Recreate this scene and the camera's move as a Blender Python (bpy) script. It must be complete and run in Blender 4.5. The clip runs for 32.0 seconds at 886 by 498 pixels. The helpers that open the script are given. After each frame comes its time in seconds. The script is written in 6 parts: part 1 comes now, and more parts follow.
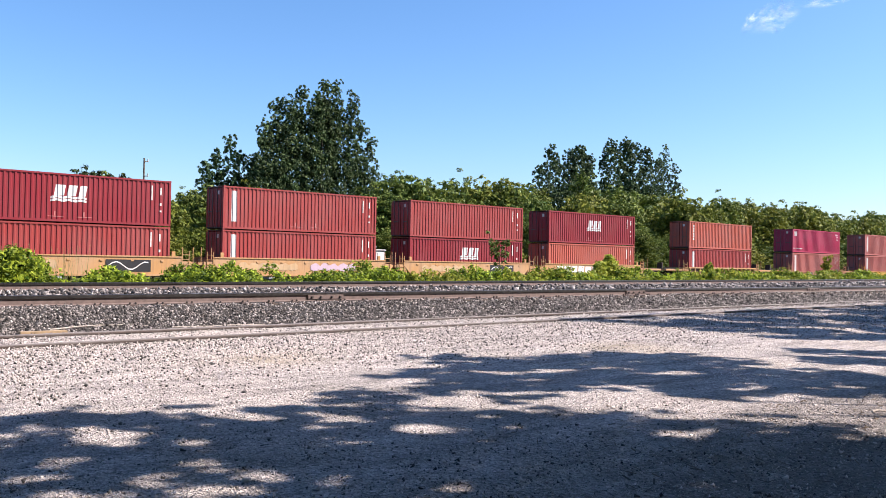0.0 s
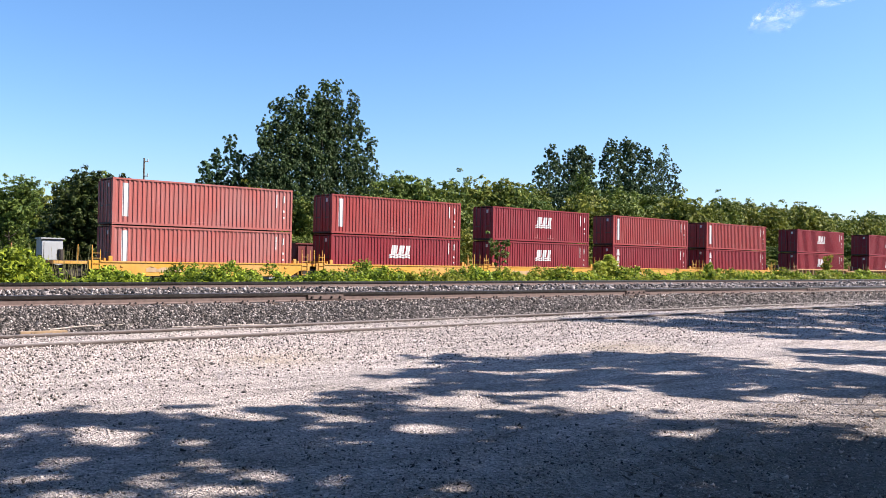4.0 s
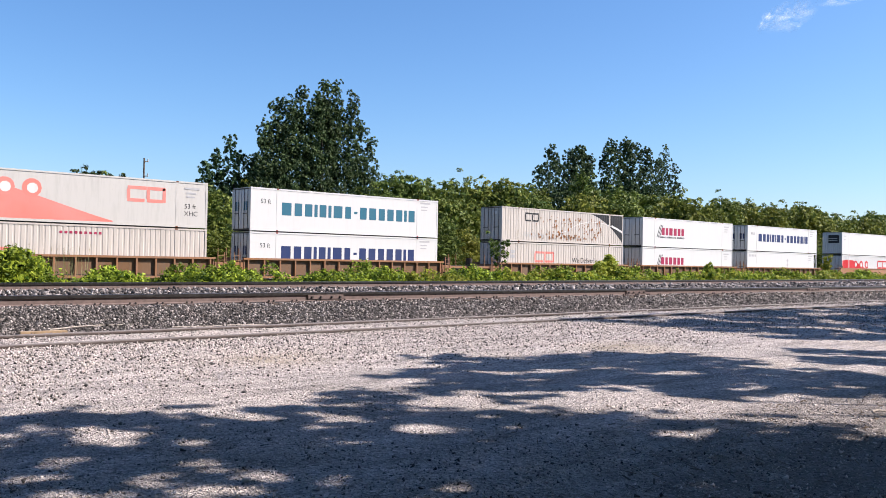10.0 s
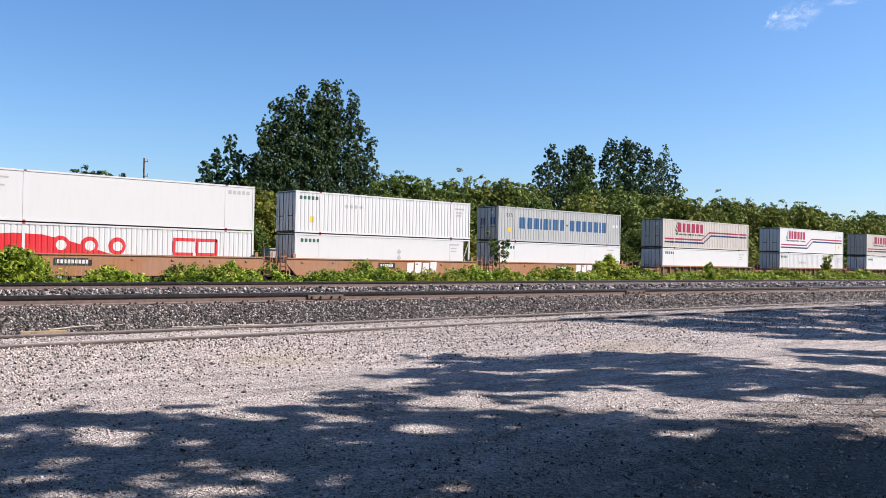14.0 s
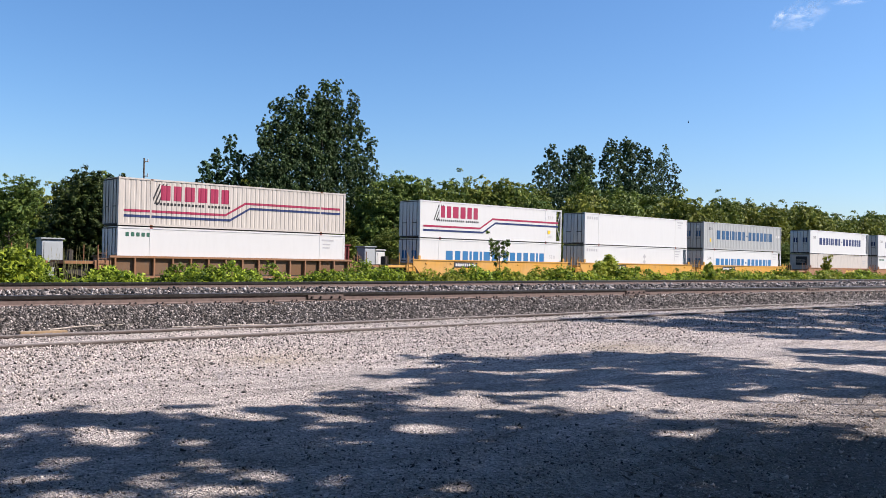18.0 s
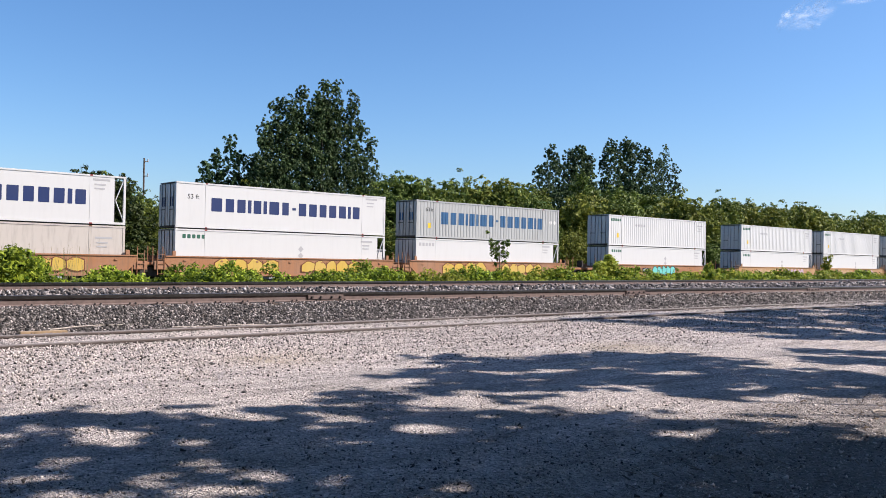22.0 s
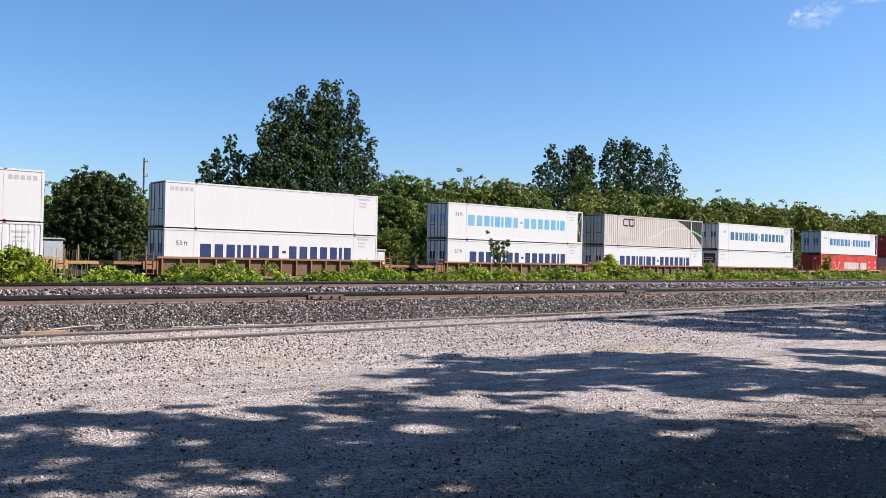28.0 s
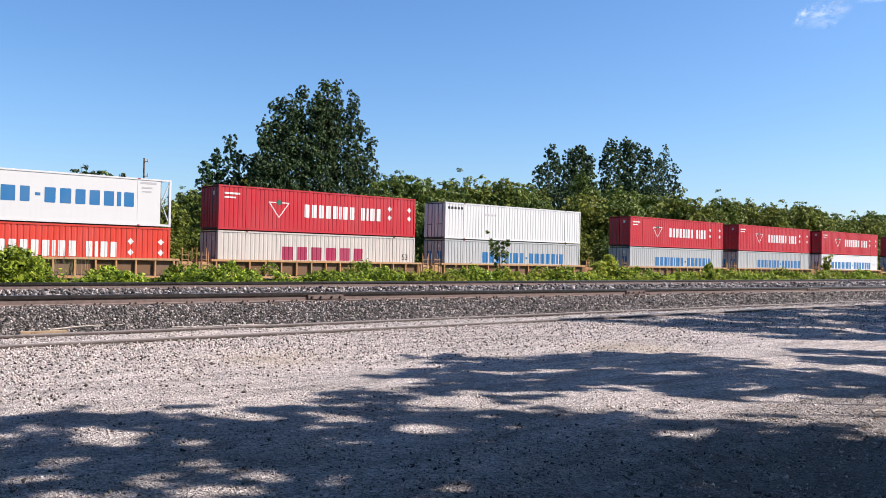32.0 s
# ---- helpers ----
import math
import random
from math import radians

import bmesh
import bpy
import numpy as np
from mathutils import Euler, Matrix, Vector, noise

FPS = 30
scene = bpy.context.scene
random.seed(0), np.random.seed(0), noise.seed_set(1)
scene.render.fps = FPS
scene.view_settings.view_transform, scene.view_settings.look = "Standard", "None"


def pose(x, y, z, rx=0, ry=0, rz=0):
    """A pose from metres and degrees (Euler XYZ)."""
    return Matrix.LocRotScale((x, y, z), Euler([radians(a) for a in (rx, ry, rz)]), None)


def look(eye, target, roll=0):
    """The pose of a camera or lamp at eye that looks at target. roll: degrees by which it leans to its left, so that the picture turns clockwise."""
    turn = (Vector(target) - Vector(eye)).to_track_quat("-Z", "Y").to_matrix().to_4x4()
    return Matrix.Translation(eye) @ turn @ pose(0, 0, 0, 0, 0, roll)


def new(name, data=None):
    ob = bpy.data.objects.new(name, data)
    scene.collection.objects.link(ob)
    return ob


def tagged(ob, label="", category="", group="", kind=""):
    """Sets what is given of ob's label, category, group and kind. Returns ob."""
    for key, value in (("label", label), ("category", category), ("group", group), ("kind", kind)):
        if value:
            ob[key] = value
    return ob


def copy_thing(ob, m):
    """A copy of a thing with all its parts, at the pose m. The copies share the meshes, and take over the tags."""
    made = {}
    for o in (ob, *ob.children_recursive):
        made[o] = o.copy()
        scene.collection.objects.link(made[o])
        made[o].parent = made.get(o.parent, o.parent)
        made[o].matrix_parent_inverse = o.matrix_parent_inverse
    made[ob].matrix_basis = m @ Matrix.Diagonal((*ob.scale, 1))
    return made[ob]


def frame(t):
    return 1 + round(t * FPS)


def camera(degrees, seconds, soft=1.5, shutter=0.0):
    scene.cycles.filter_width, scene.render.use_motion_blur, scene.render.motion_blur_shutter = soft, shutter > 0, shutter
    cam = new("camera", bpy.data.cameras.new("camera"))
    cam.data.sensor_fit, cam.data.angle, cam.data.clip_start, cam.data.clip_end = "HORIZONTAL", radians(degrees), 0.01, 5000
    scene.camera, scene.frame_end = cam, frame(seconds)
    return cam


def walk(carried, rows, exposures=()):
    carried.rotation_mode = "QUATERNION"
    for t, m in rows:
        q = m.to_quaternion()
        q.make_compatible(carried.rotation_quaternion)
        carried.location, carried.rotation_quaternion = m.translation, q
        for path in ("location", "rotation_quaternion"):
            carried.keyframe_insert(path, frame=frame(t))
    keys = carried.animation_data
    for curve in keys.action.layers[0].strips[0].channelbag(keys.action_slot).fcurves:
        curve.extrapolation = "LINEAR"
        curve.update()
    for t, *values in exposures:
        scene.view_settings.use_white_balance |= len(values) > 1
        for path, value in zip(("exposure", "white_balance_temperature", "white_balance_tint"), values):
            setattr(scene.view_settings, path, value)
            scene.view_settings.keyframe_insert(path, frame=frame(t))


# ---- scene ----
# Camera on a tripod beside the yard; it stands still.
EYE = (0.0, 0.0, 1.3)
YAW, PITCH, ROLL = 40.535, 0.781, 1.06
AIM = (EYE[0] + math.sin(radians(YAW)) * math.cos(radians(PITCH)),
       EYE[1] + math.cos(radians(YAW)) * math.cos(radians(PITCH)),
       EYE[2] + math.sin(radians(PITCH)))
cam = camera(54.2, 32.0, soft=0.62)
walk(cam, [(0.0, look(EYE, AIM, ROLL)), (32.0, look(EYE, AIM, ROLL))], exposures=[(0.0, 1.29, 6510, 14), (5.5, 1.27, 6490, 14), (8.5, 1.16, 6420, 14), (12.0, 0.96, 6370, 13), (22.0, 0.91, 6370, 13), (28.0, 0.93, 6370, 13), (32.0, 0.99, 6400, 13)])

# ---- light ----
SUN_UP, SUN_X, SUN_Y = 43.0, 0.75, -0.661
world = bpy.data.worlds.new("world")
scene.world = world
world.use_nodes = True
wn = world.node_tree.nodes
sky = wn.new("ShaderNodeTexSky")
sky.sky_type, sky.sun_disc = "NISHITA", False
sky.sun_elevation = radians(SUN_UP)
sky.sun_rotation = math.atan2(SUN_X, SUN_Y)
sky.altitude, sky.air_density, sky.dust_density, sky.ozone_density = 150, 1.0, 1.0, 6.0
deep = wn.new("ShaderNodeHueSaturation")
deep.inputs["Saturation"].default_value = 1.12
world.node_tree.links.new(sky.outputs[0], deep.inputs["Color"])
world.node_tree.links.new(deep.outputs[0], wn["Background"].inputs[0])
wn["Background"].inputs[1].default_value = 0.089
sun = new("sun", bpy.data.lights.new("sun", "SUN"))
sun.data.energy, sun.data.angle, sun.data.color = 5.0, radians(0.53), (1.0, 0.90, 0.80)
c_up = math.cos(radians(SUN_UP))
TO_SUN = Vector((SUN_X * c_up, SUN_Y * c_up, math.sin(radians(SUN_UP)))).normalized()
sun.matrix_basis = look((0, 0, 60), Vector((0, 0, 60)) - TO_SUN)


# ---- materials ----
def nodes_of(name):
    m = bpy.data.materials.new(name)
    m.use_nodes = True
    t = m.node_tree
    return m, t, t.nodes["Principled BSDF"]


def add(t, kind, **inputs):
    n = t.nodes.new(kind)
    for k, v in inputs.items():
        n.inputs[k.replace("_", " ")].default_value = v
    return n


def ramp(t, src, stops):
    r = t.nodes.new("ShaderNodeValToRGB")
    e = r.color_ramp.elements
    e[0].position, e[0].color = stops[0][0], (*stops[0][1], 1)
    e[1].position, e[1].color = stops[-1][0], (*stops[-1][1], 1)
    for p, c in stops[1:-1]:
        x = e.new(p)
        x.color = (*c, 1)
    t.links.new(src, r.inputs[0])
    return r


def mix(t, kind, fac, a, b):
    n = t.nodes.new("ShaderNodeMix")
    n.data_type, n.blend_type = "RGBA", kind
    for i, v in ((0, fac), (6, a), (7, b)):
        if hasattr(v, "is_output"):
            t.links.new(v, n.inputs[i])
        else:
            n.inputs[i].default_value = v
    return n.outputs[2]


def grey(v):
    return (v, v, v)


def paint(name, rgb, rough=0.5, dirt=0.35, rust=0.0, fade=0.15, dirt_rgb=(0.10, 0.085, 0.07), metal=0.0):
    """Weathered paint on steel: faded patches, grime that runs down, rust spots."""
    m, t, b = nodes_of(name)
    co = t.nodes.new("ShaderNodeTexCoord")
    info = t.nodes.new("ShaderNodeObjectInfo")
    shift = t.nodes.new("ShaderNodeVectorMath")
    shift.operation = "ADD"
    off = t.nodes.new("ShaderNodeVectorMath")
    off.operation = "SCALE"
    off.inputs[0].default_value = (37.0, 11.0, 5.0)
    t.links.new(info.outputs["Random"], off.inputs["Scale"])
    t.links.new(co.outputs["Object"], shift.inputs[0])
    t.links.new(off.outputs[0], shift.inputs[1])
    v = shift.outputs[0]
    big = add(t, "ShaderNodeTexNoise", Scale=0.45, Detail=3.0)
    t.links.new(v, big.inputs["Vector"])
    run = t.nodes.new("ShaderNodeMapping")
    run.inputs["Scale"].default_value = (2.6, 2.6, 0.35)
    t.links.new(v, run.inputs["Vector"])
    streak = add(t, "ShaderNodeTexNoise", Scale=1.6, Detail=6.0, Roughness=0.65)
    t.links.new(run.outputs[0], streak.inputs["Vector"])
    fine = add(t, "ShaderNodeTexNoise", Scale=9.0, Detail=5.0, Roughness=0.7)
    t.links.new(v, fine.inputs["Vector"])
    pale = tuple(min(1, c * 0.75 + 0.22 * (sum(rgb) / 3) + 0.03) for c in rgb)
    f1 = ramp(t, big.outputs["Fac"], [(0.38, grey(0)), (0.68, grey(fade * 2.2))])
    c = mix(t, "MIX", f1.outputs[0], (*rgb, 1), (*pale, 1))
    f2 = ramp(t, streak.outputs["Fac"], [(0.48, grey(0)), (0.78, grey(dirt))])
    c = mix(t, "MIX", f2.outputs[0], c, (*dirt_rgb, 1))
    if rust > 0:
        f3 = ramp(t, fine.outputs["Fac"], [(0.72 - 0.2 * rust, grey(0)), (0.80 - 0.2 * rust, grey(0.9))])
        c = mix(t, "MIX", f3.outputs[0], c, (0.13, 0.045, 0.02, 1))
    t.links.new(c, b.inputs["Base Color"])
    rr = ramp(t, fine.outputs["Fac"], [(0.3, grey(rough - 0.08)), (0.7, grey(min(1, rough + 0.15)))])
    t.links.new(rr.outputs[0], b.inputs["Roughness"])
    b.inputs["Metallic"].default_value = metal
    b.inputs["Specular IOR Level"].default_value = 0.3
    bump = add(t, "ShaderNodeBump", Strength=0.12, Distance=0.01)
    t.links.new(fine.outputs["Fac"], bump.inputs["Height"])
    t.links.new(bump.outputs[0], b.inputs["Normal"])
    return m


def leafy(name, dark, light, glow=0.35):
    """Leaves: each takes its own green, and lets some light through."""
    m, t, b = nodes_of(name)
    g = t.nodes.new("ShaderNodeNewGeometry")
    r = ramp(t, g.outputs["Random Per Island"], [(0.0, dark), (0.55, tuple((x + y) / 2 for x, y in zip(dark, light))), (1.0, light)])
    co = t.nodes.new("ShaderNodeTexCoord")
    n = add(t, "ShaderNodeTexNoise", Scale=0.35, Detail=2.0)
    t.links.new(co.outputs["Object"], n.inputs["Vector"])
    tone = ramp(t, n.outputs["Fac"], [(0.3, grey(0.7)), (0.7, grey(1.2))])
    c = mix(t, "MULTIPLY", 1.0, r.outputs[0], tone.outputs[0])
    info = t.nodes.new("ShaderNodeObjectInfo")
    vary = ramp(t, info.outputs["Random"], [(0.0, (0.8, 0.9, 0.85)), (0.5, (1.0, 1.0, 1.0)), (1.0, (1.12, 1.05, 0.9))])
    c = mix(t, "MULTIPLY", 1.0, c, vary.outputs[0])
    t.links.new(c, b.inputs["Base Color"])
    b.inputs["Roughness"].default_value = 0.55
    b.inputs["Specular IOR Level"].default_value = 0.16
    tr = t.nodes.new("ShaderNodeBsdfTranslucent")
    t.links.new(c, tr.inputs["Color"])
    mx = t.nodes.new("ShaderNodeMixShader")
    mx.inputs[0].default_value = glow
    t.links.new(b.outputs[0], mx.inputs[1])
    t.links.new(tr.outputs[0], mx.inputs[2])
    t.links.new(mx.outputs[0], t.nodes["Material Output"].inputs["Surface"])
    return m


def stones_mat(name, stops, rough=0.9):
    m, t, b = nodes_of(name)
    g = t.nodes.new("ShaderNodeNewGeometry")
    r = ramp(t, g.outputs["Random Per Island"], stops)
    co = t.nodes.new("ShaderNodeTexCoord")
    n = add(t, "ShaderNodeTexNoise", Scale=25.0, Detail=4.0)
    t.links.new(co.outputs["Object"], n.inputs["Vector"])
    tone = ramp(t, n.outputs["Fac"], [(0.3, grey(0.75)), (0.7, grey(1.15))])
    c = mix(t, "MULTIPLY", 1.0, r.outputs[0], tone.outputs[0])
    t.links.new(c, b.inputs["Base Color"])
    b.inputs["Roughness"].default_value = rough
    return m


def gravel_mat():
    """Fine crushed stone, trodden and dusty, with coarser and stained stretches."""
    m, t, b = nodes_of("gravel")
    co = t.nodes.new("ShaderNodeTexCoord")
    v = co.outputs["Object"]
    big = add(t, "ShaderNodeTexNoise", Scale=0.22, Detail=4.0, Roughness=0.6)
    mid = add(t, "ShaderNodeTexNoise", Scale=2.3, Detail=5.0, Roughness=0.65)
    cell = add(t, "ShaderNodeTexVoronoi", Scale=38.0)
    cell2 = add(t, "ShaderNodeTexVoronoi", Scale=95.0)
    fine = add(t, "ShaderNodeTexNoise", Scale=160.0, Detail=3.0)
    for n in (big, mid, cell, cell2, fine):
        t.links.new(v, n.inputs["Vector"])
    base = ramp(t, big.outputs["Fac"], [(0.3, (0.455, 0.415, 0.397)), (0.5, (0.555, 0.502, 0.483)), (0.62, (0.59, 0.528, 0.488)), (0.75, (0.495, 0.455, 0.434))])
    pebble = ramp(t, cell.outputs["Color"], [(0.0, grey(0.08)), (0.28, grey(0.55)), (0.6, grey(1.05)), (1.0, grey(1.5))])
    # a driven, dusty band runs across the yard, where the stones are ground fine
    away = t.nodes.new("ShaderNodeVectorMath")
    away.operation = "DOT_PRODUCT"
    away.inputs[1].default_value = (math.sin(radians(YAW)), math.cos(radians(YAW)), 0.0)
    t.links.new(v, away.inputs[0])
    ragged_ = t.nodes.new("ShaderNodeMath")
    ragged_.operation = "MULTIPLY_ADD"
    ragged_.inputs[1].default_value = 3.4
    t.links.new(big.outputs["Fac"], ragged_.inputs[0])
    t.links.new(away.outputs["Value"], ragged_.inputs[2])
    span = t.nodes.new("ShaderNodeMapRange")
    span.inputs[1].default_value, span.inputs[2].default_value, span.inputs[3].default_value, span.inputs[4].default_value = 10.2, 12.4, 0.55, 0.85
    t.links.new(ragged_.outputs[0], span.inputs[0])
    c = mix(t, "MULTIPLY", span.outputs[0], base.outputs[0], pebble.outputs[0])
    # wheel marks and darker swathes along the siding
    along_ = t.nodes.new("ShaderNodeMapping")
    along_.inputs["Scale"].default_value = (0.55, 2.6, 1.0)
    t.links.new(v, along_.inputs["Vector"])
    rut = add(t, "ShaderNodeTexNoise", Scale=1.1, Detail=5.0, Roughness=0.62)
    t.links.new(along_.outputs[0], rut.inputs["Vector"])
    swath = ramp(t, rut.outputs["Fac"], [(0.36, grey(0.6)), (0.52, grey(1.0)), (0.7, grey(1.1))])
    c = mix(t, "MULTIPLY", 0.85, c, swath.outputs[0])
    grit = ramp(t, cell2.outputs["Color"], [(0.0, grey(0.3)), (0.5, grey(1.0)), (1.0, grey(1.35))])
    c = mix(t, "MULTIPLY", 0.85, c, grit.outputs[0])
    worn = ramp(t, mid.outputs["Fac"], [(0.3, grey(0.82)), (0.65, grey(1.06))])
    c = mix(t, "MULTIPLY", 1.0, c, worn.outputs[0])
    # two tan stains on the yard
    for x, y, r in ((5.6, 9.8, 1.1), (11.1, 8.4, 1.3)):
        spot = t.nodes.new("ShaderNodeVectorMath")
        spot.operation = "DISTANCE"
        spot.inputs[1].default_value = (x, y, 0)
        t.links.new(v, spot.inputs[0])
        ragged = t.nodes.new("ShaderNodeMath")
        ragged.operation = "MULTIPLY_ADD"
        ragged.inputs[1].default_value = 1.2
        t.links.new(mid.outputs["Fac"], ragged.inputs[0])
        t.links.new(spot.outputs["Value"], ragged.inputs[2])
        stain = t.nodes.new("ShaderNodeMapRange")
        stain.inputs[1].default_value, stain.inputs[2].default_value, stain.inputs[3].default_value, stain.inputs[4].default_value = 0.5, r + 0.5, 0.55, 0.0
        t.links.new(ragged.outputs[0], stain.inputs[0])
        c = mix(t, "MIX", stain.outputs[0], c, (0.40, 0.325, 0.22, 1))
    # dark ground under the main tracks' ballast, soil beyond them
    pos = t.nodes.new("ShaderNodeSeparateXYZ")
    t.links.new(v, pos.inputs[0])
    near = t.nodes.new("ShaderNodeMapRange")
    near.inputs[1].default_value, near.inputs[2].default_value = 14.5, 15.2
    wob = t.nodes.new("ShaderNodeMath")
    wob.operation = "MULTIPLY_ADD"
    wob.inputs[1].default_value = 0.8
    t.links.new(mid.outputs["Fac"], wob.inputs[0])
    t.links.new(pos.outputs["Y"], wob.inputs[2])
    t.links.new(wob.outputs[0], near.inputs[0])
    c = mix(t, "MIX", near.outputs[0], c, (0.055, 0.05, 0.048, 1))
    # bare earth with litter near the tree trunks; its dark mix also paints shade
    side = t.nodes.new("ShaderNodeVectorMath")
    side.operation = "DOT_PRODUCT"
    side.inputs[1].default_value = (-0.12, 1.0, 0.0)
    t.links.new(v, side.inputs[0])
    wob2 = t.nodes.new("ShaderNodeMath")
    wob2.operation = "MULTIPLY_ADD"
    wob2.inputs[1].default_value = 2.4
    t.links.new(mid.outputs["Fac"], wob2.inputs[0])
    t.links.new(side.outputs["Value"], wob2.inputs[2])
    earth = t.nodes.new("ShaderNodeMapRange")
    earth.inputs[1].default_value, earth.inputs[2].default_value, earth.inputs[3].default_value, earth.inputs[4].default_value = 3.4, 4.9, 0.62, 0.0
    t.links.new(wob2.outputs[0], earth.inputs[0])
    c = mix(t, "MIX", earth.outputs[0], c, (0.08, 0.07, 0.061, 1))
    far = t.nodes.new("ShaderNodeMapRange")
    far.inputs[1].default_value, far.inputs[2].default_value = 26.0, 28.0
    t.links.new(pos.outputs["Y"], far.inputs[0])
    c = mix(t, "MIX", far.outputs[0], c, (0.07, 0.075, 0.035, 1))
    t.links.new(c, b.inputs["Base Color"])
    b.inputs["Roughness"].default_value = 0.95
    b.inputs["Specular IOR Level"].default_value = 0.2
    h = mix(t, "ADD", 0.5, cell.outputs["Distance"], cell2.outputs["Distance"])
    bump = add(t, "ShaderNodeBump", Strength=1.0, Distance=0.03)
    t.links.new(h, bump.inputs["Height"])
    t.links.new(bump.outputs[0], b.inputs["Normal"])
    return m


def plain(name, rgb, rough=0.6, metal=0.0, scale=6.0, amount=0.3):
    m, t, b = nodes_of(name)
    co = t.nodes.new("ShaderNodeTexCoord")
    n = add(t, "ShaderNodeTexNoise", Scale=scale, Detail=5.0, Roughness=0.65)
    t.links.new(co.outputs["Object"], n.inputs["Vector"])
    r = ramp(t, n.outputs["Fac"], [(0.3, tuple(c * (1 - amount) for c in rgb)), (0.7, tuple(min(1, c * (1 + amount * 0.6)) for c in rgb))])
    t.links.new(r.outputs[0], b.inputs["Base Color"])
    b.inputs["Roughness"].default_value, b.inputs["Metallic"].default_value = rough, metal
    return m


GRAVEL = gravel_mat()
BALLAST = stones_mat("ballast_stone", [(0.0, (0.013, 0.012, 0.013)), (0.3, (0.05, 0.045, 0.045)), (0.58, (0.135, 0.12, 0.117)), (0.9, (0.30, 0.27, 0.26)), (1.0, (0.50, 0.46, 0.44))])
GRIT = stones_mat("grit", [(0.0, (0.025, 0.023, 0.023)), (0.22, (0.10, 0.09, 0.087)), (0.42, (0.36, 0.325, 0.31)), (1.0, (0.68, 0.615, 0.585))])
PEBBLE = stones_mat("pebble", [(0.0, (0.014, 0.014, 0.015)), (0.2, (0.06, 0.055, 0.053)), (0.36, (0.29, 0.26, 0.245)), (0.65, (0.47, 0.42, 0.395)), (1.0, (0.74, 0.665, 0.63))])
RAIL_TOP = plain("worn_shaded_rail_steel", (0.11, 0.10, 0.096), 0.34, 1.0, 8)
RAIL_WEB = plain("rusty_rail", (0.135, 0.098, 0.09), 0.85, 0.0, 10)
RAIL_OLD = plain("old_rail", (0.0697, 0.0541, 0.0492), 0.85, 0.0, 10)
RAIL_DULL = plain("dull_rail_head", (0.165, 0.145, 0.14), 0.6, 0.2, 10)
TIE_WOOD = plain("tie_wood", (0.107, 0.082, 0.0697), 0.9, 0.0, 7)
PLANK_WOOD = plain("weathered_plank", (0.295, 0.213, 0.131), 0.9, 0.0, 9)
IRON = plain("dark_iron", (0.041, 0.0328, 0.0295), 0.8, 0.0, 9)
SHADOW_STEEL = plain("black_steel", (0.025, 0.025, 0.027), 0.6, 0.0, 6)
BARK = plain("bark", (0.082, 0.064, 0.0492), 0.95, 0.0, 5)
POLE_WOOD = plain("pole_wood", (0.0984, 0.0738, 0.0574), 0.95, 0.0, 4)
LEAF_POPLAR = leafy("poplar_leaf", (0.015, 0.036, 0.015), (0.105, 0.158, 0.064), 0.13)
LEAF_BRIGHT = leafy("bright_shrub_leaf", (0.17, 0.24, 0.03), (0.45, 0.48, 0.07), 0.4)
# Darker greens for the big bush: most of its shade is in the colour.
LEAF_SHADED = leafy("shaded_bush_leaf", (0.010, 0.026, 0.007), (0.060, 0.082, 0.020), 0.16)
LEAF_BROAD = leafy("broad_leaf", (0.036, 0.070, 0.013), (0.185, 0.226, 0.046), 0.2)
LEAF_OLIVE = leafy("olive_leaf", (0.06, 0.084, 0.013), (0.255, 0.27, 0.047), 0.22)
LEAF_VINE = leafy("vine_leaf", (0.022, 0.062, 0.006), (0.35, 0.43, 0.04), 0.34)
LEAF_WEED = leafy("weed_leaf", (0.103, 0.146, 0.0172), (0.413, 0.396, 0.0516), 0.4)
GRASS = leafy("dry_grass", (0.131, 0.131, 0.0574), (0.295, 0.279, 0.148), 0.3)


# ---- mesh helpers ----
def fast(name, verts, faces, smooth=False):
    """A mesh from arrays: verts n x 3, faces m x 3 or m x 4."""
    verts, faces = np.asarray(verts, np.float32), np.asarray(faces, np.int32)
    me = bpy.data.meshes.new(name)
    me.vertices.add(len(verts))
    me.vertices.foreach_set("co", verts.ravel())
    k = faces.shape[1]
    me.loops.add(faces.size)
    me.loops.foreach_set("vertex_index", faces.ravel())
    me.polygons.add(len(faces))
    me.polygons.foreach_set("loop_start", np.arange(len(faces), dtype=np.int32) * k)
    me.polygons.foreach_set("loop_total", np.full(len(faces), k, np.int32))
    me.update(calc_edges=True)
    if smooth:
        me.polygons.foreach_set("use_smooth", np.ones(len(faces), bool))
    me.materials.append(None)
    return me


def data_of(name, verts, faces):
    me = bpy.data.meshes.new(name)
    me.from_pydata([tuple(v) for v in verts], [], [tuple(f) for f in faces])
    me.update()
    me.materials.append(None)
    return me


def solid(name, me, material, parent=None, at=(0, 0, 0), label="", turn=0.0):
    ob = new(name, me)
    ob.material_slots[0].link = "OBJECT"
    ob.material_slots[0].material = material
    if parent:
        ob.parent = parent
    ob.location = at
    if turn:
        ob.rotation_euler = (0, 0, turn)
    if label:
        ob["label"] = label
    return ob


BOX_F = [(0, 3, 2, 1), (4, 5, 6, 7), (0, 1, 5, 4), (1, 2, 6, 5), (2, 3, 7, 6), (3, 0, 4, 7)]


